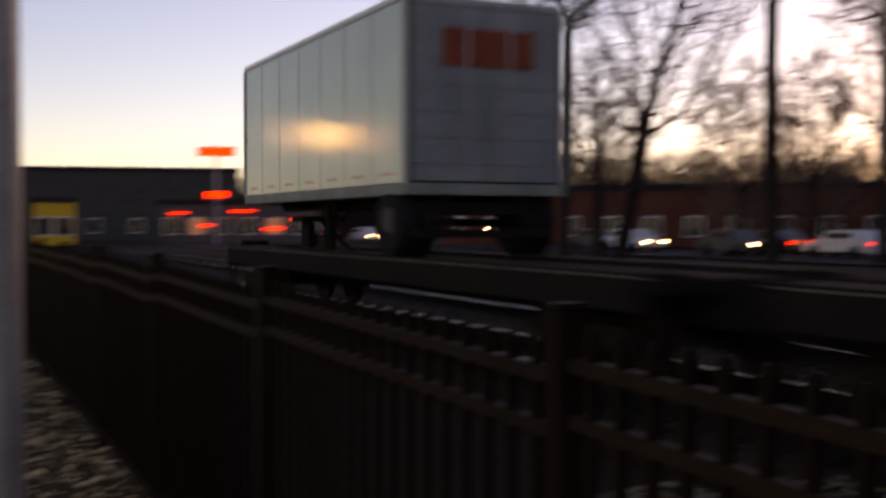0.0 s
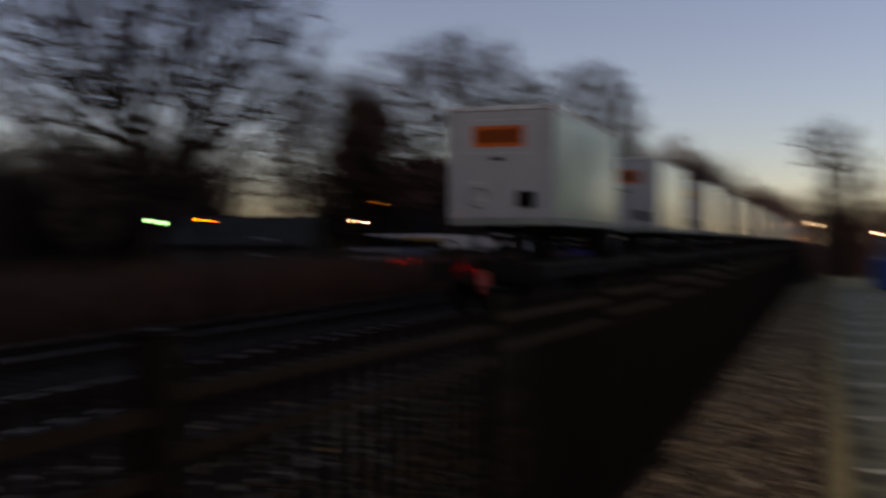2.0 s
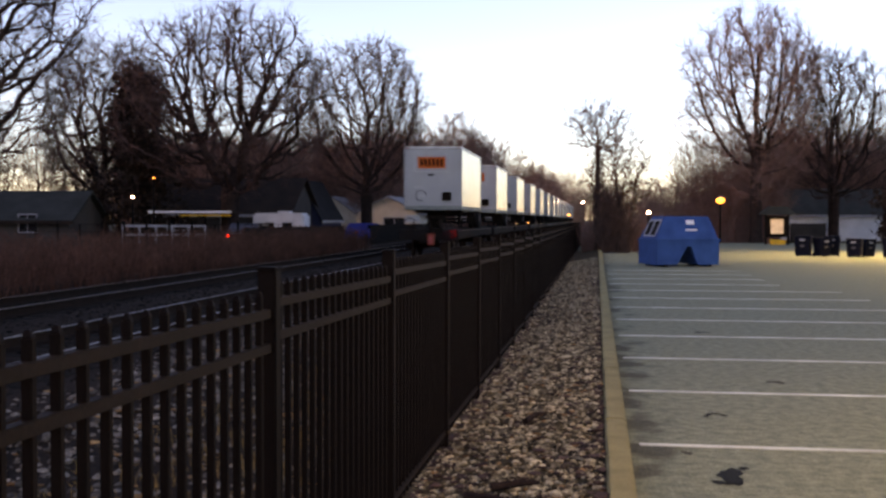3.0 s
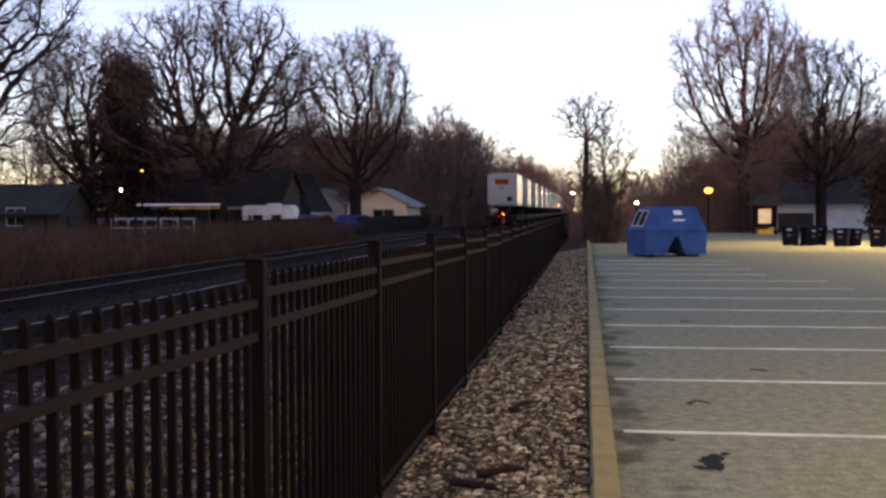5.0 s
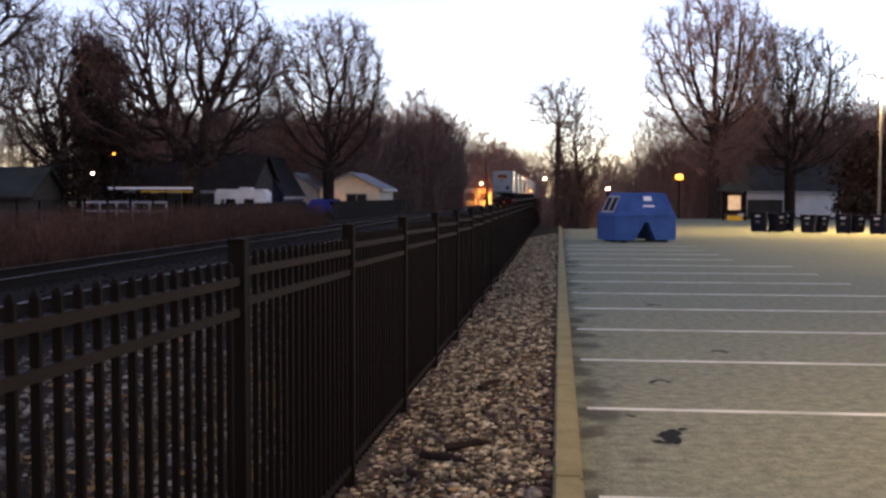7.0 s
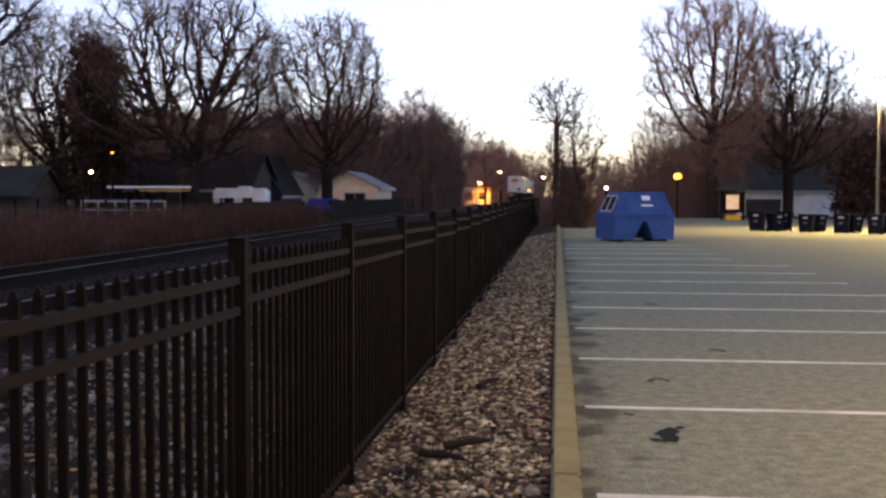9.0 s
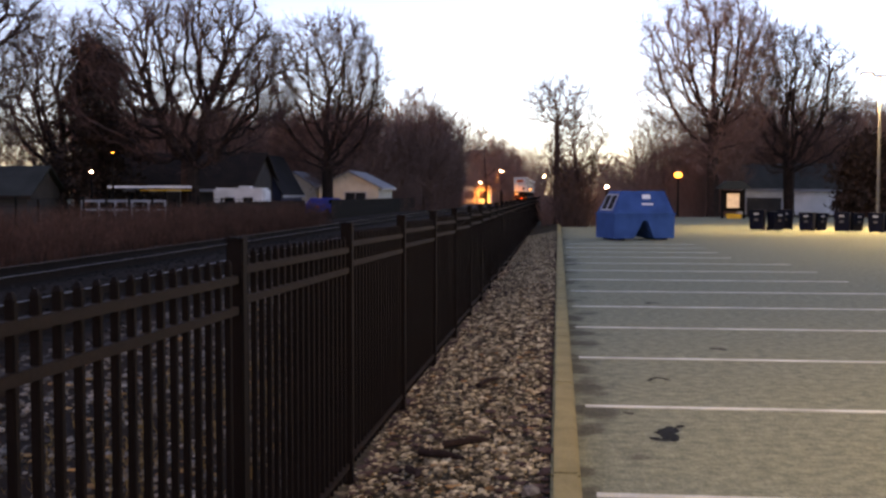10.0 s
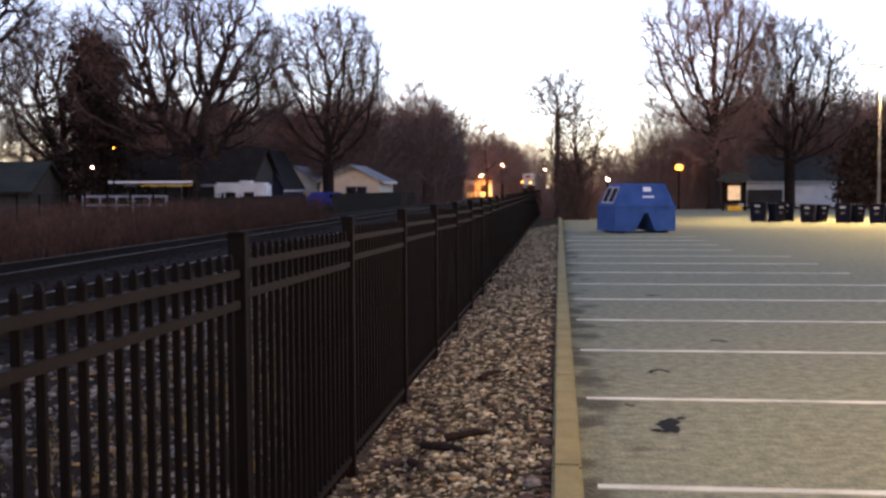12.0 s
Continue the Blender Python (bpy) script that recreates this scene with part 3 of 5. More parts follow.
def flatcar(long):
    """A flat wagon for the trailers; origin on the rails at its tail."""
    c = thing("flat_wagon", pose(0, 0, 0), "dark brown flat railway wagon carrying trailers", "railway wagon", "wagons of the train")
    part("deck", boxes((-1.3, 1.3, 0.4, long - 0.4, 0.98, 1.14), bevel=0.02), "flat", c)
    part("sill", boxes((-0.35, 0.35, 0.2, long - 0.2, 0.62, 0.98), bevel=0.02), "flat", c, "central steel sill")
    part("side_sill", boxes((1.22, 1.33, 0.4, long - 0.4, 0.82, 1.16), bevel=0.01), "flat", c)
    part("side_sill", boxes((-1.33, -1.22, 0.4, long - 0.4, 0.82, 1.16), bevel=0.01), "flat", c)
    for s in (-1, 1):
        part("wheel_track", boxes((s * 0.98 - 0.32, s * 0.98 + 0.32, 0.5, long - 0.5, 1.13, 1.20), bevel=0.01), "flat", c, "raised steel wheel track")
        part("edge_strip", boxes((s * 1.315 - 0.025, s * 1.315 + 0.025, 0.4, long - 0.4, 1.155, 1.168)), "skylit_edge", c, "pale deck edge with sky light in its colour")
    part("end_sill", boxes((-1.3, 1.3, 0.25, 0.42, 0.75, 1.2), bevel=0.01), "flat", c)
    for s in (-1, 1):
        part("hitch_upright", boxes((s * 0.25 - 0.05, s * 0.25 + 0.05, 2.45, 2.95, 1.1, 1.75), bevel=0.015), "flat", c)
    part("hitch_plate", boxes((-0.45, 0.45, 2.3, 3.1, 1.72, 1.84), bevel=0.015), "flat", c, "dark trailer hitch plate")
    part("hitch_strut", rod(bmesh.new(), (0, 3.0, 1.72), (0, 4.7, 1.12), 0.06, None, 8), "flat", c)
    part("end_plate", boxes((-1.0, -0.35, 0.27, 0.31, 1.55, 1.85), bevel=0.01), "trailer", c, "pale plate on the wagon end")
    part("plate_post", boxes((-0.72, -0.64, 0.29, 0.35, 1.1, 1.7)), "flat", c)
    part("coupler", boxes((-0.12, 0.12, -0.25, 0.3, 0.75, 0.98), (-0.2, 0.16, -0.42, -0.2, 0.70, 1.02), bevel=0.03), "rust", c, "rusty knuckle coupler")
    part("ladder", boxes((1.24, 1.28, 0.3, 0.34, 0.4, 1.1), (1.24, 1.28, 0.7, 0.74, 0.4, 1.1), (1.24, 1.28, 0.3, 0.74, 0.5, 0.53), (1.24, 1.28, 0.3, 0.74, 0.8, 0.83)), "rust", c)
    bm = bmesh.new()
    for k in range(16):
        a0, a1 = 2 * math.pi * k / 16, 2 * math.pi * (k + 1) / 16
        rod(bm, (-0.8 + 0.28 * math.cos(a0), 0.2, 1.45 + 0.28 * math.sin(a0)), (-0.8 + 0.28 * math.cos(a1), 0.2, 1.45 + 0.28 * math.sin(a1)), 0.02, None, 6)
    rod(bm, (-0.8, 0.22, 0.9), (-0.8, 0.22, 1.45), 0.04)
    rod(bm, (-1.08, 0.2, 1.45), (-0.52, 0.2, 1.45), 0.015, None, 6)
    part("brake_wheel", bm, "rust", c, "upright hand brake wheel")
    for y in (1.9, long - 1.9):
        bogie = part("bogie", boxes((-0.9, 0.9, y - 0.2, y + 0.2, 0.4, 0.7), bevel=0.03), "rust", c)
        for s in (-1, 1):
            part("side_frame", boxes((s - 0.08, s + 0.08, y - 1.1, y + 1.1, 0.36, 0.62), bevel=0.03), "rust", bogie)
        for dy in (-0.88, 0.88):
            for s in (-1, 1):
                part("wheel", rod(bmesh.new(), (s * 0.68, y + dy, 0.45), (s * 0.81, y + dy, 0.45), 0.46, 0.45, 20), "rust", bogie)
    return c


PITCH = 17.4
cars = []
first = trailer_thing("orange", "white box trailer with orange sign riding on a flat wagon")
second = trailer_thing("yellow", "white box trailer with amber sign riding on a flat wagon")
for k in range(14):
    if k == 0:
        t = first
    elif k == 2:
        t = second
    else:
        t = copy_thing(second if k % 4 == 2 else first, pose(0, 0, 0))
    cars.append((t, PITCH * k, BOX_Z))
wagon = flatcar(16.4)
for k in range(14):
    w = wagon if k == 0 else copy_thing(wagon, pose(0, 0, 0))
    cars.append((w, PITCH * k - 1.75, RAIL_Z))

# tail marker that turns and flashes
eot = thing("tail_marker", pose(0, 0, 0), "end-of-train marker with red lamp on the coupler", "train marker")
part("case", boxes((0.12, 0.40, -0.50, -0.22, 0.55, 1.05), bevel=0.03), "dull_red", eot, "dull red painted case")
part("reflector", boxes((0.17, 0.35, -0.507, -0.50, 0.60, 0.95)), "reflector", eot)
beacon = new("beacon")
beacon.parent = eot
bm = rod(bmesh.new(), (0, 0, -0.10), (0, 0, 0.13), 0.125, None, 20)
part("drum", bm, "black", beacon)
part("lens", boxes((-0.088, 0.088, -0.150, -0.09, -0.09, 0.125), bevel=0.02), "red_glow", beacon, "glowing red lens")
part("hood", boxes((-0.105, -0.092, -0.50, 0.0, -0.11, 0.14), (0.092, 0.105, -0.50, 0.0, -0.11, 0.14), (-0.092, 0.092, -0.50, 0.0, 0.13, 0.14), (-0.092, 0.092, -0.50, 0.0, -0.11, -0.10)), "black", beacon)
cars.append((eot, -1.85, RAIL_Z))


# ---- trees ----
def tubes(segments, sides):
    """Tapered tubes for rows of (a, b, radius a, radius b), as vertices and faces."""
    A = np.array([s[0] for s in segments]); B = np.array([s[1] for s in segments])
    ra = np.array([s[2] for s in segments]); rb = np.array([s[3] for s in segments])
    d = B - A
    d /= np.linalg.norm(d, axis=1, keepdims=True) + 1e-9
    ref = np.where(np.abs(d[:, 2:3]) > 0.9, np.array([[1.0, 0, 0]]), np.array([[0, 0, 1.0]]))
    u = np.cross(d, ref)
    u /= np.linalg.norm(u, axis=1, keepdims=True)
    w = np.cross(d, u)
    ang = np.arange(sides) * 2 * math.pi / sides
    ring = u[:, None, :] * np.cos(ang)[None, :, None] + w[:, None, :] * np.sin(ang)[None, :, None]
    V = np.concatenate([A[:, None] + ring * ra[:, None, None], B[:, None] + ring * rb[:, None, None]], 1).reshape(-1, 3)
    i = np.arange(sides)
    j = (i + 1) % sides
    quad = np.stack([i, j, j + sides, i + sides], 1)
    F = (quad[None] + (np.arange(len(A)) * 2 * sides)[:, None, None]).reshape(-1, 4)
    return V, F


def crown_tree(x, y, tall, trunk_r, seed, label, fork, low, rx, pull=1500, step=0.42, gnarl=0.2, up=0.05, twigs=4, twig=0.011, fat=0.5, mat="bark", lean=(0, 0), z=-0.1, group="bare trees"):
    """A bare tree whose limbs reach out for points spread through its crown; fork: height of the clear trunk, fat: where the crown is widest."""
    rnd = np.random.RandomState(seed)
    goal = np.empty((0, 3))
    mid = low + (tall - low) * fat
    while len(goal) < pull:
        q = rnd.uniform(-1, 1, (pull, 3)) * np.array([rx, rx, 1])
        q[:, 2] = low + (tall - low) * rnd.rand(pull)
        h = np.where(q[:, 2] > mid, (q[:, 2] - mid) / (tall - mid), (mid - q[:, 2]) / (mid - low + 1e-6))
        a = np.arctan2(q[:, 1], q[:, 0])
        edge = rx * np.sqrt(np.clip(1 - h ** 2, 0, 1)) * (0.9 + 0.13 * np.sin(3 * a + seed) + 0.09 * np.sin(5 * a + q[:, 2] * 0.9 + seed * 2))
        goal = np.concatenate([goal, q[np.hypot(q[:, 0], q[:, 1]) < edge]])[:pull]
    n0 = max(2, round(fork / step))
    wob = np.cumsum(rnd.normal(0, 0.025, (n0 + 1, 2)), 0) * step
    node = [np.array([wob[k, 0] - wob[0, 0], wob[k, 1] - wob[0, 1], fork * k / n0]) for k in range(n0 + 1)]
    parent = [-1] + list(range(n0))
    way = [np.array([0.0, 0, 1])] * (n0 + 1)
    pts = np.array(node)
    d = np.linalg.norm(goal[:, None] - pts[None, n0 // 2:], axis=2)
    near, dist = d.argmin(1) + n0 // 2, d.min(1)
    live = np.ones(len(goal), bool)
    grown = {}
    for turn in range(110):
        use = np.nonzero(live)[0]
        if not len(use):
            break
        fresh = []
        for i in np.unique(near[use]):
            mine = use[near[use] == i]
            v = goal[mine] - node[i]
            v = (v / (np.linalg.norm(v, axis=1, keepdims=True) + 1e-9)).mean(0)
            v = v + 0.55 * way[i] + rnd.normal(0, gnarl, 3) + np.array([0, 0, up])
            v /= np.linalg.norm(v) + 1e-9
            if grown.get(i, 0) > 3:
                live[mine] = False
                continue
            grown[i] = grown.get(i, 0) + 1
            fresh.append((node[i] + v * step * (0.8 + 0.4 * rnd.rand()), i, v))
        if not fresh:
            break
        base = len(node)
        for p, i, v in fresh:
            node.append(p), parent.append(i), way.append(v)
        pts = np.array([f[0] for f in fresh])
        d = np.linalg.norm(goal[use][:, None] - pts[None], axis=2)
        k, m = d.argmin(1), d.min(1)
        closer = m < dist[use]
        near[use[closer]], dist[use[closer]] = k[closer] + base, m[closer]
        live &= dist > step * 1.5
    kids = [0] * len(node)
    for p in parent[1:]:
        kids[p] += 1
    tips = sum(1 for k in kids if not k)
    thin = max(0.012, trunk_r * 0.066)
    power = max(1.7, math.log(max(tips, 2)) / math.log(max(trunk_r / thin, 2)))
    mass = [0.0] * len(node)
    for i in range(len(node) - 1, 0, -1):
        if not kids[i]:
            mass[i] = 1.0
        mass[parent[i]] += mass[i]
    rad = [thin * max(m, 1) ** (1 / power) for m in mass]
    size = trunk_r / rad[0]
    rad = [max(twig * 1.2, r * size if r > 0.06 else r * min(size, 1.3)) for r in rad]
    wood, fine = [], []
    for i in range(1, len(node)):
        p = parent[i]
        ra = rad[p] if p else rad[0] * 1.3
        if p > 0 and rad[i] < 0.55 * rad[p]:
            ra = rad[i] * 1.25
        (wood if rad[i] > 0.075 else fine).append((node[p], node[i] + way[i] * rad[i] * 0.3, ra, rad[i]))
        if rad[i] < 0.06:
            for c in range(twigs):
                s = way[i] * 0.8 + rnd.normal(0, 0.6, 3) + np.array([0, 0, 0.25])
                s /= np.linalg.norm(s)
                a, q = node[i], node[i] + s * step * (0.9 + 1.3 * rnd.rand())
                fine.append((a, q, twig, twig * 0.7))
                for e in range(2):
                    u = s + rnd.normal(0, 0.55, 3)
                    b = a + (q - a) * (0.45 + 0.5 * rnd.rand())
                    fine.append((b, b + u * step * (0.5 + 0.6 * rnd.rand()), twig * 0.75, twig * 0.5))
    t = thing("tree", pose(x, y, z), label, "tree", group)
    shear = np.array([[1, 0, 0], [0, 1, 0], [lean[0], lean[1], 1]])
    V, F = tubes(wood, 8)
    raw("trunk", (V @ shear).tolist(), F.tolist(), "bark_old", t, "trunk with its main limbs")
    V, F = tubes(fine, 3)
    tagged(raw("crown", (V @ shear).tolist(), F.tolist(), mat, t, "fine bare twigs"), kind="stuff")
    return t


def scaled_copy(t, x, y, turn, s, label=""):
    c = copy_thing(t, pose(x, y, -0.1, 0, 0, turn) @ Matrix.Diagonal((s, s, s, 1)))
    return tagged(c, label)


def thicket(name, x0, x1, y0, y1, count, tall, seed, mat, label, category="shrubs", thick=1.0):
    """Upright thin stems with side twigs, in one mesh."""
    rnd = np.random.RandomState(seed)
    seg = []
    for i in range(count):
        p = np.array([x0 + (x1 - x0) * rnd.rand(), y0 + (y1 - y0) * rnd.rand(), -0.15])
        h = tall * (0.4 + 0.6 * rnd.rand())
        d = np.array([rnd.normal(0, 0.16), rnd.normal(0, 0.16), 1.0])
        r = (0.006 + 0.004 * h) * thick
        for k in range(3):
            q = p + d * h / 3
            seg.append((p, q, r * (1 - k / 4), r * (0.75 - k / 4)))
            for c in range(2):
                e = q + np.array([rnd.normal(0, 0.25), rnd.normal(0, 0.25), 0.15 + 0.3 * rnd.rand()]) * h * 0.55
                seg.append((q, e, r * 0.5, r * 0.2))
            p, d = q, d + rnd.normal(0, 0.1, 3)
    V, F = tubes(seg, 3)
    return tagged(raw(name, V.tolist(), F.tolist(), mat), label, category, kind="stuff")


def evergreen(x, y, tall, r, seed, label):
    rnd = np.random.RandomState(seed)
    t = thing("evergreen_tree", pose(x, y, -0.1), label, "tree")
    part("trunk", rod(bmesh.new(), (0, 0, 0), (0, 0, tall * 0.9), 0.25, 0.04), "bark", t)
    V, F = [], []
    for i in range(300):
        h = rnd.rand() ** 0.85
        a = rnd.rand() * 6.283
        rr = r * (1 - h ** 2.2) ** 0.6 * (0.25 + 0.8 * rnd.rand()) * (1 + 0.25 * math.sin(a * 3 + h * 9))
        c = np.array([math.cos(a) * rr, math.sin(a) * rr, 0.5 + h * (tall - 0.7)])
        for k in range(26):
            q = c + rnd.normal(0, 0.34, 3) + rnd.normal(0, 0.13, (4, 3))
            b = len(V)
            V += q.tolist()
            F += [(b, b + 1, b + 2), (b, b + 2, b + 3)]
    tagged(raw("crown", V, F, "needle", t), kind="stuff")
    return t


def at_heading(deg, dist):
    return -math.sin(radians(deg)) * dist, math.cos(radians(deg)) * dist


oak = crown_tree(-23.9, 70, 15.6, 0.62, 11, "huge bare oak with thick crooked limbs", 3.9, 3.0, 8.2, 1900, 0.45, 0.3, 0.03, 5, 0.0115, 0.55)
elm = crown_tree(-19.0, 90, 16.8, 0.48, 23, "tall bare tree with a round fine crown", 4.6, 3.2, 6.2, 1800, 0.42, 0.22, 0.08, 5, 0.0125, 0.5)
big = crown_tree(11.6, 85, 17.6, 0.46, 31, "tall bare tree with pale upright branches", 6.0, 2.2, 5.7, 1700, 0.42, 0.14, 0.34, 5, 0.0125, 0.62, mat="bark_red")
slim = crown_tree(-0.15, 60, 8.1, 0.14, 44, "slim bare tree beside the fence end", 5.3, 5.1, 1.75, 260, 0.26, 0.2, 0.04, 3, 0.012, 0.62)
bushy = crown_tree(0.95, 58, 6.1, 0.17, 47, "small crooked bare tree wrapped in vines", 2.4, 1.8, 1.9, 330, 0.26, 0.26, 0.04, 4, 0.012, 0.55)
far = crown_tree(-15.5, 122, 13.5, 0.32, 53, "reddish bare tree in the far row", 4.0, 1.0, 4.1, 420, 0.5, 0.2, 0.25, 6, 0.02, 0.5, mat="bark_red")
leaning = crown_tree(*at_heading(145.5, 52), 15.0, 0.34, 61, "bare tree with a leaning forked trunk", 6.0, 5.0, 4.5, 600, 0.45, 0.26, 0.03, 3, 0.011, lean=(0.05, 0.40))

copy_row = [
    (elm, 18.6, 92, 70, 0.93, "bare tree with brown spreading branches"),
    (oak, *at_heading(34.0, 46), 120, 0.92, "large bare tree with spreading limbs beside the tracks"),
    (elm, -34.6, 74, 200, 0.87, "bare tree with a thin crown behind the houses"),
    (oak, *at_heading(63.0, 50), 40, 0.95, "broad bare tree behind the gardens"),
    (elm, *at_heading(54.0, 62), 140, 0.85, "bare tree behind the gardens"),
    (elm, *at_heading(45.0, 66), 10, 0.8, "bare tree behind the gardens"),
    (slim, *at_heading(148.3, 50), 80, 1.9, "dark bare tree beside the road"),
    (bushy, *at_heading(146.6, 56), 80, 1.7, "dark bare tree beside the road"),
    (slim, *at_heading(138.0, 50), 30, 2.1, "straight bare tree beside the road"),
    (slim, *at_heading(132.8, 52), 130, 1.9, "straight bare tree beside the road"),
    (leaning, *at_heading(131.5, 56), 150, 1.0, "bare tree with a leaning trunk beside the road"),
    (far, *at_heading(139.5, 72), 20, 0.9, "bare tree behind the road"),
    (far, *at_heading(136, 75), 120, 0.95, "bare tree behind the road"),
    (oak, *at_heading(117, 62), 260, 0.85, "bare tree behind the white building"),
    (leaning, *at_heading(104, 52), 160, 0.9, "bare tree behind the houses"),
    (oak, *at_heading(95, 58), 210, 0.9, "bare tree behind the houses"),
]
for t, x, y, turn, s, label in copy_row:
    scaled_copy(t, x, y, turn, s, label)
for i in range(15):
    y = 104 + i * 19
    scaled_copy(far, -16.5 - 3.5 * math.sin(i * 2.2) - max(0, (4 - i)) * 1.2, y, i * 77, 0.72 + 0.25 * math.sin(i * 1.7) ** 2 + 0.02 * i, "reddish bare tree in the row beyond the tracks")
for i in range(10):
    scaled_copy(far, 4.5 + i * 2.6 + math.sin(i * 3.1) * 1.5, 118 + 13 * math.sin(i * 1.9), i * 51, 0.42 + 0.12 * math.sin(i * 2.7), "bare tree in the far row behind the car park")
for i in range(8):
    scaled_copy(far, 2 + i * 1.6 - 6 * (i % 2), 330 + 30 * i, i * 91, 1.0, "distant bare tree beyond the line")
for i in range(14):
    x, y = at_heading(28 + i * 4.6, 88 + 9 * math.sin(i * 2.3))
    scaled_copy(far, x, y, i * 67, 0.62 + 0.1 * math.sin(i * 1.3), "bare tree in the far row behind the gardens")
for i in range(9):
    scaled_copy(far, -29 - i * 2.2, 96 + 5 * math.sin(i * 2), i * 43, 0.7, "bare tree behind the houses")
for i in range(9):
    x, y = at_heading(152 + i * 3.0, 190 + 10 * math.sin(i * 2))
    scaled_copy(far, x, y, i * 43, 0.8, "distant bare tree beyond the crossing")
evergreen(-31.2, 72, 12.0, 3.4, 3, "tall dark ivy-covered evergreen tree")
evergreen(22.6, 84, 6.0, 2.5, 4, "dark rounded evergreen bush beside the garage")
evergreen(26.2, 82, 6.8, 3.0, 9, "dark rounded evergreen bush beside the garage")
thicket("brush", -0.9, 3.4, 58, 66, 900, 2.1, 5, "bark_red", "dense brown brush at the end of the car park")
thicket("brush", 6.5, 14.0, 88, 92, 1000, 7.5, 405, "bark_red", "fine brown saplings under the tall trees")
thicket("brush", 15, 38, 107, 115, 3200, 9.5, 411, "bark_red", "tall brown brush behind the garage", thick=1.6)
for i in range(7):
    scaled_copy(far, 17 + i * 3.0, 112 + 5 * math.sin(i * 2.4), i * 61, 0.72 + 0.1 * math.sin(i * 1.9), "bare tree behind the garage")
thicket("hedge_brush", 3.2, 13.6, 86, 96, 2000, 4.2, 6, "bark_red", "tangled brown brush behind the car park")
thicket("dry_weeds", -17.5, -12.8, 4, 62, 11000, 1.25, 7, "weed", "tall dry reddish weeds beyond the tracks", "weeds")
thicket("dry_grass", -3.6, -1.9, 3.0, 13, 1100, 0.20, 19, "golden", "golden dry grass tufts behind the fence", "grass")
thicket("dry_weeds", -17.5, -13.6, -60, 6, 3500, 0.5, 17, "weed", "low dry weeds beyond the tracks", "weeds")
for hd in range(62, 130, 6):
    x, y = at_heading(hd, 92)
    thicket("brush", x - 4, x + 4, y - 5, y + 5, 1300, 9.3, hd, "bark", "tall dark tangled brush behind the houses", thick=1.8)
for hd in range(130, 169, 6):
    x, y = at_heading(hd, 105 if hd < 150 else 150)
    thicket("brush", x - 6, x + 6, y - 5, y + 5, 1600, 7.2, hd, "bark", "tall dark tangled brush behind the brick building", thick=1.8)
for hd in range(33, 64, 4):
    x, y = at_heading(hd, 84)
    thicket("brush", x - 4, x + 4, y - 4, y + 4, 900, 8.0, hd + 300, "bark", "tall dark tangled brush behind the gardens", thick=1.8)
thicket("brush", -48, -19, 108, 116, 5000, 9.0, 401, "bark_red", "tall dark brush behind the houses", thick=2.2)
thicket("brush", -20, -13, 118, 150, 2200, 10.0, 403, "bark_red", "tall reddish brush along the tracks", thick=1.8)
thicket("vines", 0.1, 1.5, 57.2, 59, 260, 3.4, 404, "bark", "dense vine tangle round the small trees", thick=1.6)
thicket("brush", -24, -4, 285, 330, 1500, 13, 402, "bark_red", "distant brown brush across the end of the line")
thicket("brush", -22, -14, 105, 260, 2500, 5.0, 8, "bark_red", "brown brush along the far tracks")


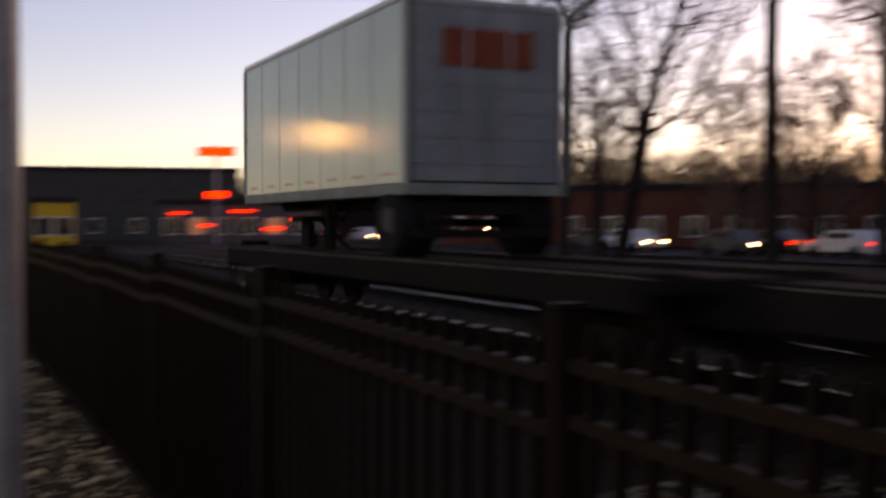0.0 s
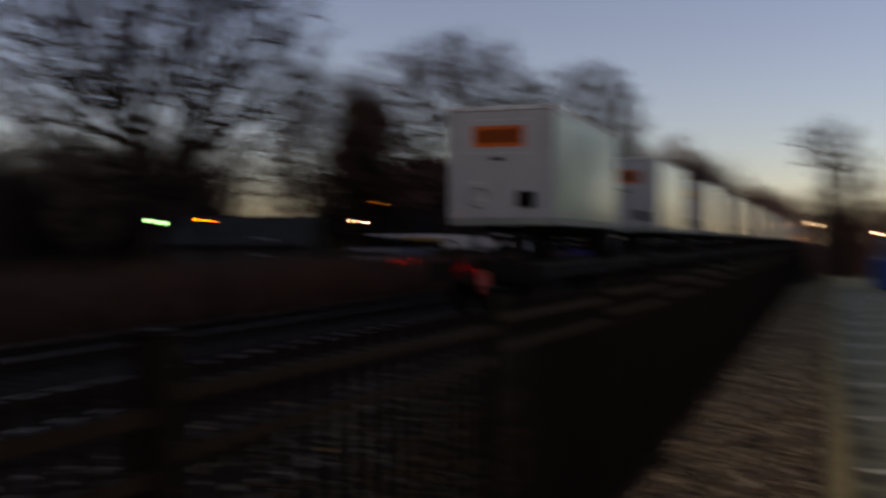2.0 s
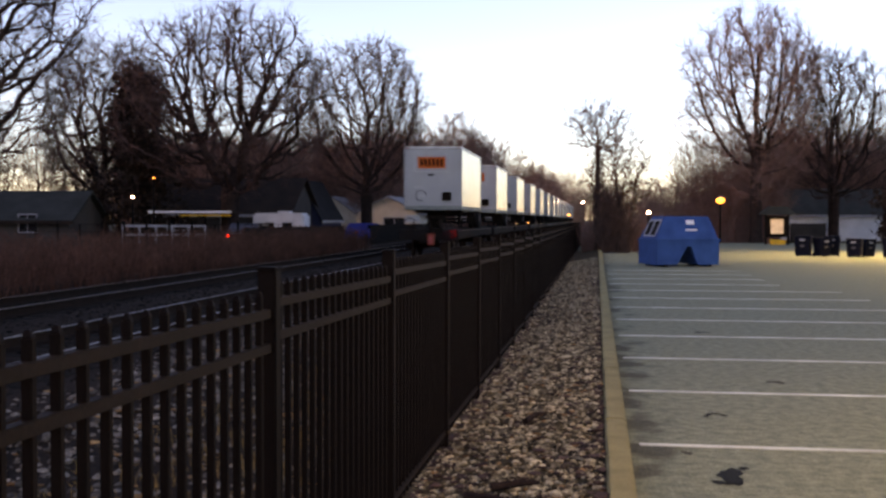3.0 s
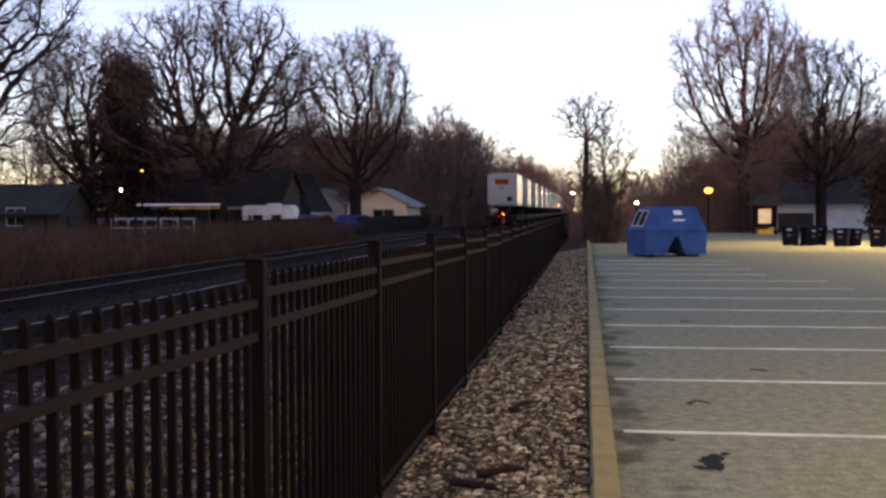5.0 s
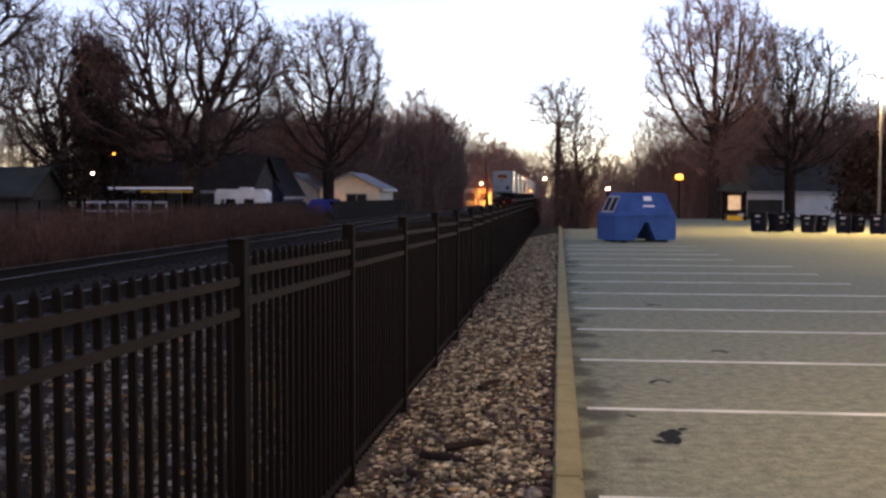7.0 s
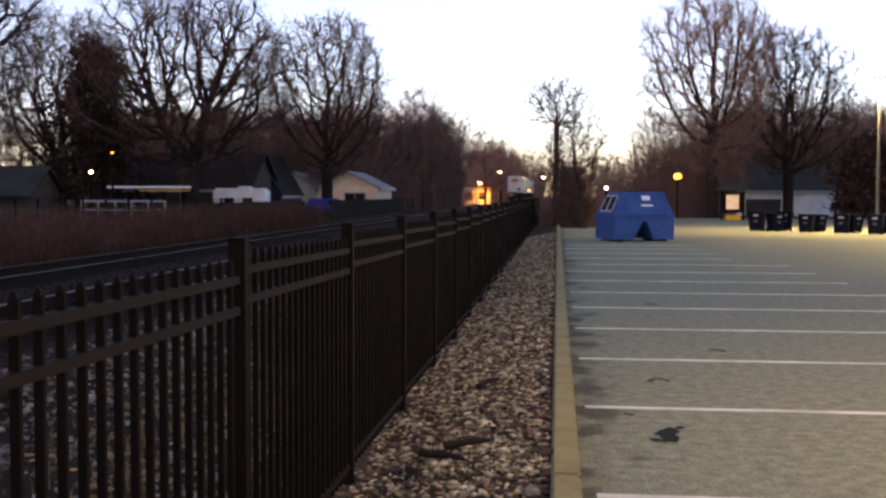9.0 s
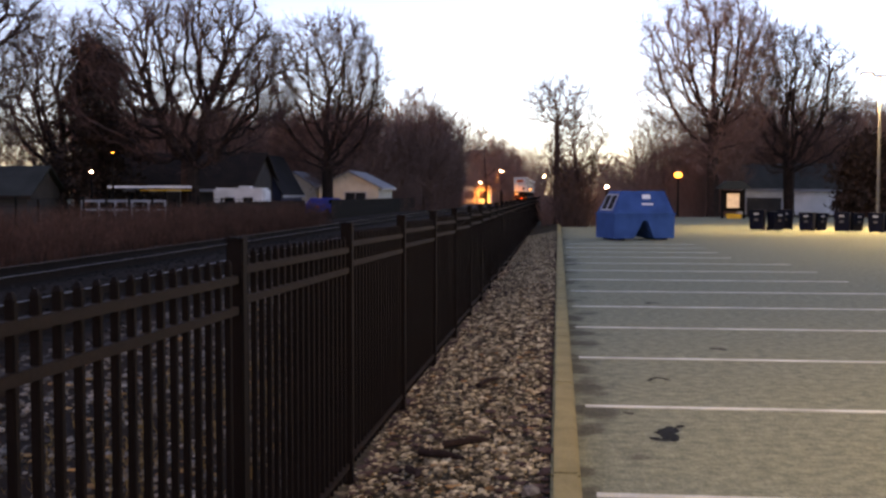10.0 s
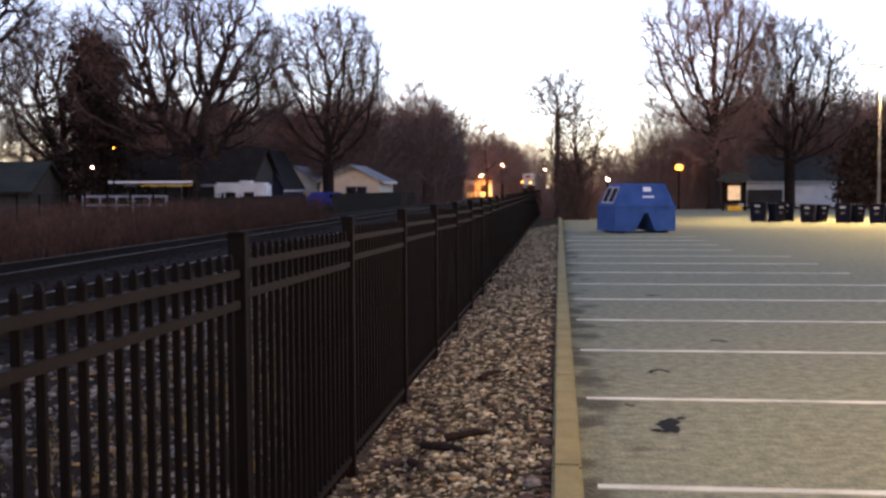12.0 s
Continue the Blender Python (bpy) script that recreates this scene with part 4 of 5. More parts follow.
# ---- houses ----
def house(x, y, turn, wide, deep, wall_h, roof_h, wall, roof, label, windows=(), over=0.35, gable_window=False, chimney=False, door=None, edge="galv"):
    """A gabled house; its ridge runs along local x, its front faces local -y."""
    h = thing("house", pose(x, y, -0.1, 0, 0, turn), label, "house")
    bm = boxes((-wide / 2, wide / 2, -deep / 2, deep / 2, 0, wall_h))
    for s in (-1, 1):
        v = [bm.verts.new(c) for c in ((s * (wide / 2 - 0.01), -deep / 2, wall_h), (s * (wide / 2 - 0.01), deep / 2, wall_h), (s * (wide / 2 - 0.01), 0, wall_h + roof_h))]
        bm.faces.new(v if s > 0 else v[::-1])
    part("wall", bm, wall, h)
    for s in (-1, 1):
        a, b = wide / 2 + over, deep / 2 + over
        drop = roof_h * over / (deep / 2)
        lo, hi = wall_h - drop, wall_h + roof_h
        bm = bmesh.new()
        lower = [bm.verts.new(c) for c in ((-a, s * b, lo), (a, s * b, lo), (a, 0, hi), (-a, 0, hi))]
        upper = [bm.verts.new((v.co.x, v.co.y, v.co.z + 0.16)) for v in lower]
        bm.faces.new(lower), bm.faces.new(upper[::-1])
        for i in range(4):
            j = (i + 1) % 4
            bm.faces.new((lower[i], lower[j], upper[j], upper[i]))
        bmesh.ops.recalc_face_normals(bm, faces=bm.faces)
        part("roof", bm, roof, h)
        part("fascia", boxes((-a, a, s * b - 0.02, s * b + 0.02, lo - 0.06, lo + 0.14)), edge, h, "fascia board")
    for face, u, z, w, t, mat in windows:
        # face: 'f' front (-y) or 'l'/'r' gable ends
        if face == "f":
            m = pose(u, -deep / 2, z)
        elif face == "r":
            m = pose(wide / 2, u, z, 0, 0, 90)
        else:
            m = pose(-wide / 2, u, z, 0, 0, -90)
        f = part("window", boxes((-w / 2 - 0.08, w / 2 + 0.08, -0.05, 0.02, -0.08, 0.0), (-w / 2 - 0.08, w / 2 + 0.08, -0.05, 0.02, t, t + 0.08), (-w / 2 - 0.08, -w / 2, -0.05, 0.02, 0, t), (w / 2, w / 2 + 0.08, -0.05, 0.02, 0, t), (-0.025, 0.025, -0.045, 0.02, 0, t)), "galv", h, "grey window frame")
        f.matrix_basis = m
        part("pane", boxes((-w / 2, w / 2, -0.02, 0.01, 0, t)), mat, f, "window pane")
    if chimney:
        part("chimney", boxes((-0.4, 0.4, -0.3, 0.3, wall_h, wall_h + roof_h + 0.8)), "brick", h)
    return h


house(*at_heading(79.5, 33), 78, 9.5, 7.5, 2.9, 2.6, "grey_wall", "roof", "grey sided house with dark roof and one lit window", (("f", 0.6, 1.1, 1.1, 1.1, "warm_pane"), ("f", -2.6, 1.1, 1.0, 1.1, "glass"), ("f", 3.2, 1.1, 1.0, 1.1, "glass")))
house(*at_heading(72.0, 36), 160, 8.0, 6.5, 2.9, 3.2, "grey_wall", "roof", "pale grey house with its gable to the tracks", (("r", 0.0, 1.2, 1.0, 1.1, "glass"),))
house(-36.6, 66, 8, 9, 7, 1.7, 1.7, "grey_wall", "roof_green", "low house with a grey-green shingle roof", (("f", 2, 1.0, 1.0, 1.0, "glass"),), edge="roof_brown")
house(-27.0, 80, 0, 10.5, 8, 2.2, 2.5, "grey_wall", "roof_brown", "long house with a broad brown shingle roof", (("f", -3, 1.0, 1.2, 1.1, "glass"), ("f", 1, 1.0, 1.2, 1.1, "glass"), ("f", 4, 1.0, 1.2, 1.1, "glass")))
house(-22.7, 86, 90, 7, 3.3, 1.9, 2.8, "blue_wall", "roof", "narrow dark blue house with a steep gable", (("l", 0.0, 2.7, 0.4, 0.9, "cream"),), over=0.2)
house(-18.4, 100, 90, 8, 5.3, 2.4, 1.3, "cream", "roof_pale", "cream house with a pale metal roof", (("l", -0.6, 1.0, 1.8, 0.9, "glass"),))
house(-24.9, 106, 90, 7, 4.4, 2.3, 1.5, "cream", "roof_pale", "cream house with a pale roof")
garage = house(20.0, 102, 0, 8.6, 6, 2.3, 2.1, "white", "roof_green", "low white garage with dark shingle roof", over=0.3)
part("garage_door", boxes((-3.6, -0.6, -3.06, -3.0, 0, 1.5), bevel=0.01), "grey_wall", garage)
part("garage_door", boxes((0.2, 3.2, -3.06, -3.0, 0, 1.5), bevel=0.01), "white", garage)


def block(x, y, turn, wide, deep, tall, wall, label, bays, floors=1, lit=(), name="building"):
    """A flat-roofed building with bays of windows in its front (-y)."""
    h = thing(name, pose(x, y, -0.1, 0, 0, turn), label, "building")
    part("wall", boxes((-wide / 2, wide / 2, -deep / 2, deep / 2, 0, tall)), wall, h)
    part("parapet", boxes((-wide / 2 - 0.15, wide / 2 + 0.15, -deep / 2 - 0.15, deep / 2 + 0.15, tall - 0.02, tall + 0.45)), "roof", h, "dark roof edge")
    for i in range(bays):
        for f in range(floors):
            u = -wide / 2 + wide * (i + 0.5) / bays
            z = 0.9 + f * 3.0
            w = part("window", boxes((u - 0.75, u + 0.75, -deep / 2 - 0.06, -deep / 2 + 0.02, z - 0.08, z + 1.5)), "white", h, "window with pale frame")
            part("pane", boxes((u - 0.68, u + 0.68, -deep / 2 - 0.075, -deep / 2 - 0.05, z, z + 1.42)), "warm_pane" if i in lit else "glass", w)
    return h


block(*at_heading(140, 92), 130, 46, 12, 4.4, "brick", "long low red brick building beyond the road", 14)
block(*at_heading(121, 78), 117, 16, 10, 4.0, "grey_wall", "pale grey building beside the road", 6, lit=(2,))
block(*at_heading(108, 60), 106, 15, 9, 3.4, "grey_wall", "low bluish grey building with lit door", 5, lit=(1,))
block(*at_heading(96, 58), 96, 10, 9, 3.2, "brick", "low brick house beyond the tracks", 4, lit=(2,))
shop = block(*at_heading(165, 108), 160, 14, 10, 3.6, "hub", "pale fuel station shop with red lit strips", 6, lit=(1, 4))
for x, z, w in ((-5.2, 2.7, 1.6), (-2.6, 1.6, 1.2), (0.6, 2.9, 2.2), (3.4, 1.3, 1.8), (5.6, 2.2, 1.0)):
    part("lit_strip", boxes((x - w / 2, x + w / 2, -5.2, -5.08, z, z + 0.16)), "tail_glow", shop, "glowing red light strip")
block(*at_heading(171, 130), 168, 26, 12, 7.5, "grey_wall", "grey warehouse beyond the crossing", 6)
block(*at_heading(174.0, 100), 172, 3.2, 5, 3.6, "yellow", "yellow painted hut beside the line", 2)
station = thing("sign_pole", pose(*at_heading(166.2, 98), 0, 0, 0, 160), "tall pole with red lit signs at the station", "sign")
part("pole", rod(bmesh.new(), (0, 0, 0), (0, 0, 8.6), 0.12), "galv", station)
part("board", boxes((-1.6, 1.6, -0.15, 0.15, 7.6, 8.4)), "tail_glow", station, "glowing red sign board")
part("board", boxes((-0.9, 0.9, -0.15, 0.15, 4.0, 4.5)), "tail_glow", station, "glowing red sign board")

# far road with parked and driving cars
sheet("road", -46, -36, -160, 40, 4, lambda x, y: -0.02, "road", "dark asphalt road beyond the trees", "road")
sheet("service_road", -21.5, -17.8, -120, 300, 4, lambda x, y: 0.03, "road", "narrow dark road beside the railway", "road")
traffic = []


def car(x, y, turn, paint, label, lights="head"):
    c = thing("car", pose(x, y, -0.02, 0, 0, turn), label, "car", "cars on the roads")
    bm = prism(bmesh.new(), [(-2.2, 0.3), (2.2, 0.3), (2.25, 0.72), (1.2, 0.86), (0.55, 1.4), (-1.1, 1.42), (-1.8, 0.9), (-2.25, 0.85)], -0.85, 0.85)
    bmesh.ops.bevel(bm, geom=list(bm.edges), offset=0.06, segments=2, affect="EDGES")
    part("body", bm, paint, c)
    part("side_window", boxes((-1.15, 0.62, -0.865, 0.865, 0.95, 1.30), bevel=0.03), "glass", c)
    for sx in (-1.35, 1.35):
        for sy in (-0.8, 0.8):
            part("wheel", rod(bmesh.new(), (sx, sy - 0.1, 0.32), (sx, sy + 0.1, 0.32), 0.32, None, 16), "rubber", c)
    for sy in (-0.6, 0.6):
        part("headlight", boxes((2.16, 2.27, sy - 0.16, sy + 0.16, 0.58, 0.72), bevel=0.02), "head_glow" if lights == "head" else "glass", c, "bright headlight")
        part("tail_light", boxes((-2.29, -2.18, sy - 0.16, sy + 0.16, 0.66, 0.80), bevel=0.02), "tail_glow" if lights == "head" else "reflector", c, "red tail light")
    return c


for i, (hd, x, turn, paint) in enumerate([(146.5, -40, 90, "car_dark"), (144.8, -40, 90, "car_white"), (139.8, -40, 90, "car_dark"), (138.0, -43, -90, "car_dark"), (134.5, -43, -90, "car_white"), (131, -40, 90, "car_white"), (126, -40, 90, "car_dark"), (120, -43, -90, "car_dark"), (116.5, -40, 90, "car_white"), (158.5, -38, 90, "car_white"), (161.0, -36, -90, "car_dark")]):
    car(x, -x / math.tan(radians(hd)), turn, paint, "pale car with lit lamps on the road" if paint == "car_white" else "dark car with lit lamps on the road")
mover = car(-19.6, 60, 90, "car_dark", "dark car driving away along the narrow road")
traffic.append((mover, [(t, -19.6, 37 + 8.0 * t, 0.03, 90) for t in (0.0, 3.0, 6.0, 9.0, 12.0)]))

# ---- car park things ----
def dumpster(m):
    d = thing("recycling_container", m, "large blue steel recycling container with sloped top", "container")
    w, q = 1.28, 0.93
    bm = bmesh.new()
    prism(bm, [(-w, 0.08), (-0.45, 0.08), (-0.05, 0.78), (0.12, 0.78), (0.42, 0.08), (w, 0.08), (w, 1.02), (-w, 1.02)], -q, q)
    part("body", bm, "blue", d)
    low = [(-w, -q), (w, -q), (w, q), (-w, q)]
    high = [(-w + 0.42, -q + 0.35), (w - 0.28, -q + 0.35), (w - 0.28, q - 0.35), (-w + 0.42, q - 0.35)]
    bm = bmesh.new()
    a = [bm.verts.new((x, y, 1.05)) for x, y in low]
    b = [bm.verts.new((x, y, 1.95)) for x, y in high]
    bm.faces.new(a[::-1]), bm.faces.new(b)
    for i in range(4):
        j = (i + 1) % 4
        bm.faces.new((a[i], a[j], b[j], b[i]))
    bmesh.ops.bevel(bm, geom=list(bm.edges), offset=0.025, segments=2, affect="EDGES")
    part("hood", bm, "blue", d, "sloped blue hood")
    part("rim", boxes((-w - 0.04, w + 0.04, -q - 0.04, q + 0.04, 0.99, 1.07), bevel=0.012), "blue", d)
    # openings in the sloped end
    for y0 in (-0.52, 0.06):
        slope = math.atan2(0.42, 0.90)
        o = part("opening", boxes((-0.025, 0.0, y0, y0 + 0.46, 0.18, 0.78), bevel=0.01), "black", d, "dark rectangular loading opening")
        o.matrix_basis = pose(-w + 0.008, 0, 1.05, 0, math.degrees(slope), 0)
        f = part("opening_frame", boxes((-0.035, 0.0, y0 - 0.06, y0, 0.12, 0.84), (-0.035, 0.0, y0 + 0.46, y0 + 0.52, 0.12, 0.84), (-0.035, 0.0, y0, y0 + 0.46, 0.12, 0.18), (-0.035, 0.0, y0, y0 + 0.46, 0.78, 0.84)), "galv", d, "pale grey opening frame")
        f.matrix_basis = o.matrix_basis
    slope = math.atan2(0.35, 0.90)
    for x0, x1, z0, z1 in ((0.0, 0.34, 0.62, 0.80), (-0.06, 0.42, 0.36, 0.43)):
        s = part("sticker", boxes((x0, x1, -0.012, 0.0, z0, z1)), "white", d, "faded white marking")
        s.matrix_basis = pose(0, -q - 0.004, 1.05, -math.degrees(slope), 0, 0)
    for s in (-1, 1):
        part("skid", boxes((s * 0.9 - 0.08, s * 0.9 + 0.08, -q, q, 0.0, 0.09)), "rust", d)
    return d


dumpster(pose(2.85, 41.8, 0.0, 0, 0, 20) @ Matrix.Scale(0.935, 4))


def toter(m):
    t = thing("wheeled_bin", m, "dark navy wheeled bin with white marking", "bin", "row of bins")
    bm = bmesh.new()
    a = [bm.verts.new((x * 0.34, y * 0.28, 0.06)) for x, y in ((-1, -1), (1, -1), (1, 1), (-1, 1))]
    b = [bm.verts.new((x * 0.40, y * 0.38, 0.98)) for x, y in ((-1, -1), (1, -1), (1, 1), (-1, 1))]
    bm.faces.new(a[::-1]), bm.faces.new(b)
    for i in range(4):
        bm.faces.new((a[i], a[(i + 1) % 4], b[(i + 1) % 4], b[i]))
    bmesh.ops.bevel(bm, geom=list(bm.edges), offset=0.03, segments=2, affect="EDGES")
    part("body", bm, "navy", t)
    part("lid", boxes((-0.42, 0.42, -0.42, 0.40, 0.98, 1.05), bevel=0.03), "navy", t)
    part("marking", boxes((-0.13, 0.13, -0.385, -0.34, 0.80, 0.90)), "galv", t, "white printed marking")
    part("marking", boxes((-0.10, 0.10, -0.35, -0.30, 0.50, 0.62)), "hub", t, "pale printed marking")
    part("handle", rod(bmesh.new(), (-0.24, 0.46, 1.0), (0.24, 0.46, 1.0), 0.02), "navy", t)
    for s in (-1, 1):
        part("wheel", rod(bmesh.new(), (s * 0.27, 0.3, 0.13), (s * 0.33, 0.3, 0.13), 0.13, None, 14), "rubber", t)
    return t


bin0 = toter(pose(9.3, 53.0, 0, 0, 0, -20) @ Matrix.Scale(0.92, 4))
for i, (dx, back, turn, size) in enumerate([(0.92, 0.3, 25, 1.0), (1.55, 1.3, -15, 1.1), (2.25, -0.1, -24, 0.98), (2.95, 0.8, 30, 0.95), (3.75, -0.2, -18, 1.02), (4.55, 0.8, 28, 0.95), (5.2, -0.2, -22, 1.0), (6.0, 0.8, 25, 0.95), (6.75, -0.2, -16, 1.04), (7.6, 0.7, 20, 0.96), (8.3, -0.1, -20, 1.0), (9.1, 0.7, 24, 0.96), (9.9, -0.1, -18, 1.0)]):
    copy_thing(bin0, pose(9.3 + 0.9 * dx, 53.0 - dx * 0.45 + back, 0, 0, 0, turn) @ Matrix.Scale(0.92 * size, 4))

kiosk = thing("notice_kiosk", pose(12.1, 78.5, 0), "wooden notice kiosk with lit board and small roof", "kiosk")
for s in (-1, 1):
    part("post", boxes((s * 0.75 - 0.07, s * 0.75 + 0.07, -0.07, 0.07, 0, 2.1)), "wood", kiosk)
part("board", boxes((-0.42, 0.42, -0.08, 0.05, 0.75, 1.75), bevel=0.02), "board", kiosk, "pale lit notice board")
part("backing", boxes((-0.7, 0.7, 0.05, 0.1, 0.5, 1.95)), "wood", kiosk)
bm = bmesh.new()
prism(bm, [(-1.1, 2.05), (1.1, 2.05), (1.15, 2.12), (0.55, 2.62), (-0.55, 2.62), (-1.15, 2.12)], -0.6, 0.6)
part("roof", bm, "roof_green", kiosk)
part("flower_box", boxes((-0.5, 0.5, -0.5, -0.2, 0, 0.35), bevel=0.02), "yellow", kiosk, "yellow box at its foot")


def street_lamp(x, y, tall, arm, head, label, reach=1.4, energy=0.0, color=(1, 0.9, 0.7), size=0.22, turn=0):
    s = thing("street_lamp", pose(x, y, -0.05, 0, 0, turn), label, "street lamp", "street lamps")
    part("pole", rod(bmesh.new(), (0, 0, 0), (0, 0, tall), 0.075, 0.05, 12), "pole_grey" if arm else "wood", s)
    if arm:
        part("arm", rod(bmesh.new(), (-reach if arm == 2 else 0, 0, tall - 0.03), (reach, 0, tall - 0.03), 0.04), "galv", s)
    spots = [0.0] if not arm else ([-reach, reach] if arm == 2 else [reach])
    for u in spots:
        hx, hy = (0.3, 0.18) if arm else (size * 0.4, size * 0.4)
        b = part("head", boxes((u - hx, u + hx, -hy, hy, tall - 0.02, tall + (0.12 if arm else size * 0.5)), bevel=0.02), "galv", s)
        part("lens", ball(size, (u, 0, tall - 0.05 - (0 if arm else size * 0.4)), 1, 0.8, 0.5 if arm else 0.75), head, b, "glowing lens")
    if energy:
        c, sn = math.cos(radians(turn)), math.sin(radians(turn))
        for u in spots:
            lamp("lamp_light", "SPOT", pose(x + u * c, y + u * sn, tall - 0.45), energy, color, 0.2)
    return s


street_lamp(14.9, 53.6, 7.3, 2, "lot_glow", "tall car park lamp with two lit heads", 0.6, 900, (0.82, 1.0, 0.70))
# Unseen lamp, added to warm and brighten the ground near the kerb.
street_lamp(9.0, 4.0, 8.0, 1, "lot_glow", "unseen tall car park lamp with one lit head", 0.7, 600, (0.80, 0.96, 0.76), 0.25)
street_lamp(10.2, -21, 8.0, 1, "lot_glow", "unseen tall car park lamp with one lit head", 0.7, 120, (1.0, 0.9, 0.45), 0.25)
street_lamp(34, -2, 8.0, 1, "lot_glow", "unseen tall car park lamp with one lit head", 0.7, 300, (1.0, 0.9, 0.45), 0.25)
street_lamp(13, -74, 8.0, 1, "lot_glow", "tall amber lamp beside the car park", 0.7, 0, size=0.3)
# Unseen lamp, added to spread a soft pool over the far lot.
street_lamp(22, 33, 8.0, 1, "lot_glow", "unseen tall car park lamp with one lit head", 0.7, 5200, (0.82, 1.0, 0.72), size=0.25)
street_lamp(8.9, 84, 3.35, 0, "sodium", "small orange lamp glowing behind the brush", size=0.30)
street_lamp(2.46, 57, 2.2, 0, "white_glow", "pale lamp glowing behind the container", size=0.085)
street_lamp(-14.8, 200, 4.0, 1, "white_glow", "bright street lamp far along the line", 0.8, 1200, (1.0, 0.55, 0.15), 0.36)
street_lamp(-11.9, 215, 6.2, 1, "white_glow", "orange street lamp far along the line", 0.8, 3500, (1.0, 0.42, 0.08), size=0.30)
street_lamp(-3.2, 250, 5.8, 0, "white_glow", "pale lamp far along the line", size=0.27)
street_lamp(-6.2, 240, 2.9, 0, "sodium", "low orange lamp far along the line", size=0.25)
street_lamp(-17.9, 200, 2.5, 0, "tail_glow", "low red lamp far along the line", size=0.25)
street_lamp(-8.0, 240, 3.0, 0, "sodium", "low orange lamp far along the line", size=0.25)
street_lamp(-29.3, 67, 3.2, 0, "white_glow", "small porch lamp glowing under the evergreen", size=0.09)
street_lamp(-27.9, 67, 4.4, 0, "sodium", "small orange porch lamp under the evergreen", size=0.08)
street_lamp(*at_heading(107, 45), 3.6, 0, "white_glow", "bright lamp on a short pole", size=0.14)
street_lamp(*at_heading(33.8, 40), 2.55, 0, "green_glow", "bright greenish lamp on a low post", size=0.10)
street_lamp(*at_heading(42.6, 40), 2.9, 0, "amber_glow", "small orange lamp on a low post", size=0.085)
street_lamp(*at_heading(31.4, 40), 2.6, 0, "amber_glow", "small orange lamp on a low post", size=0.065)
street_lamp(*at_heading(152.2, 60), 1.6, 0, "white_glow", "bright low lamp beyond the tracks", size=0.07)
depot = block(-15.0, 205, 0, 5, 5, 3.2, "cream", "small building lit amber by the street lamp", 2)

pole = thing("steel_pole", pose(-0.21, -4.0, 0.05), "smooth grey steel pole standing in the gravel", "pole")
part("shaft", rod(bmesh.new(), (0, 0, 0), (0, 0, 6.0), 0.11, 0.09, 24), "galv", pole, smooth=False)
part("base_plate", boxes((-0.17, 0.17, -0.17, 0.17, 0, 0.03), bevel=0.005), "galv", pole)

camper = thing("camper", pose(-21.9, 75, 0.0, 0, 0, 2), "white camper van parked beside the weeds", "camper")
part("body", boxes((-1.8, 1.8, -1.0, 1.0, 0.45, 2.1), bevel=0.16), "white", camper)
part("roof_box", boxes((-0.2, 0.7, -0.5, 0.5, 2.09, 2.24), bevel=0.06), "white", camper)
part("window", boxes((-1.0, -0.3, -1.012, -0.98, 1.05, 1.45), bevel=0.01), "glass", camper)
part("window", boxes((0.3, 1.0, -1.012, -0.98, 1.05, 1.45), bevel=0.01), "glass", camper)
for sx in (-0.9, 0.9):
    part("wheel", rod(bmesh.new(), (sx, -0.95, 0.3), (sx, -0.75, 0.3), 0.32, None, 16), "rubber", camper)
    part("wheel", rod(bmesh.new(), (sx, 0.75, 0.3), (sx, 0.95, 0.3), 0.32, None, 16), "rubber", camper)

carport = thing("carport", pose(-25.6, 68.0, 0, 0, 0, 4), "low carport with a pale roof edge beside the gardens", "carport")
part("roof", boxes((-3.0, 2.4, 0.0, 3.2, 2.08, 2.16), bevel=0.01), "roof_brown", carport)
part("fascia", boxes((-3.0, 2.4, -0.04, 0.0, 2.06, 2.20)), "white", carport, "pale roof edge board")
part("gutter", boxes((-0.9, 2.4, -0.07, -0.04, 1.88, 1.96)), "yellow", carport, "thin yellowish lower edge")
for x in (-2.9, -0.9, 0.7, 2.3):
    part("post", boxes((x - 0.06, x + 0.06, 0.0, 0.12, 0, 2.1)), "wood", carport)

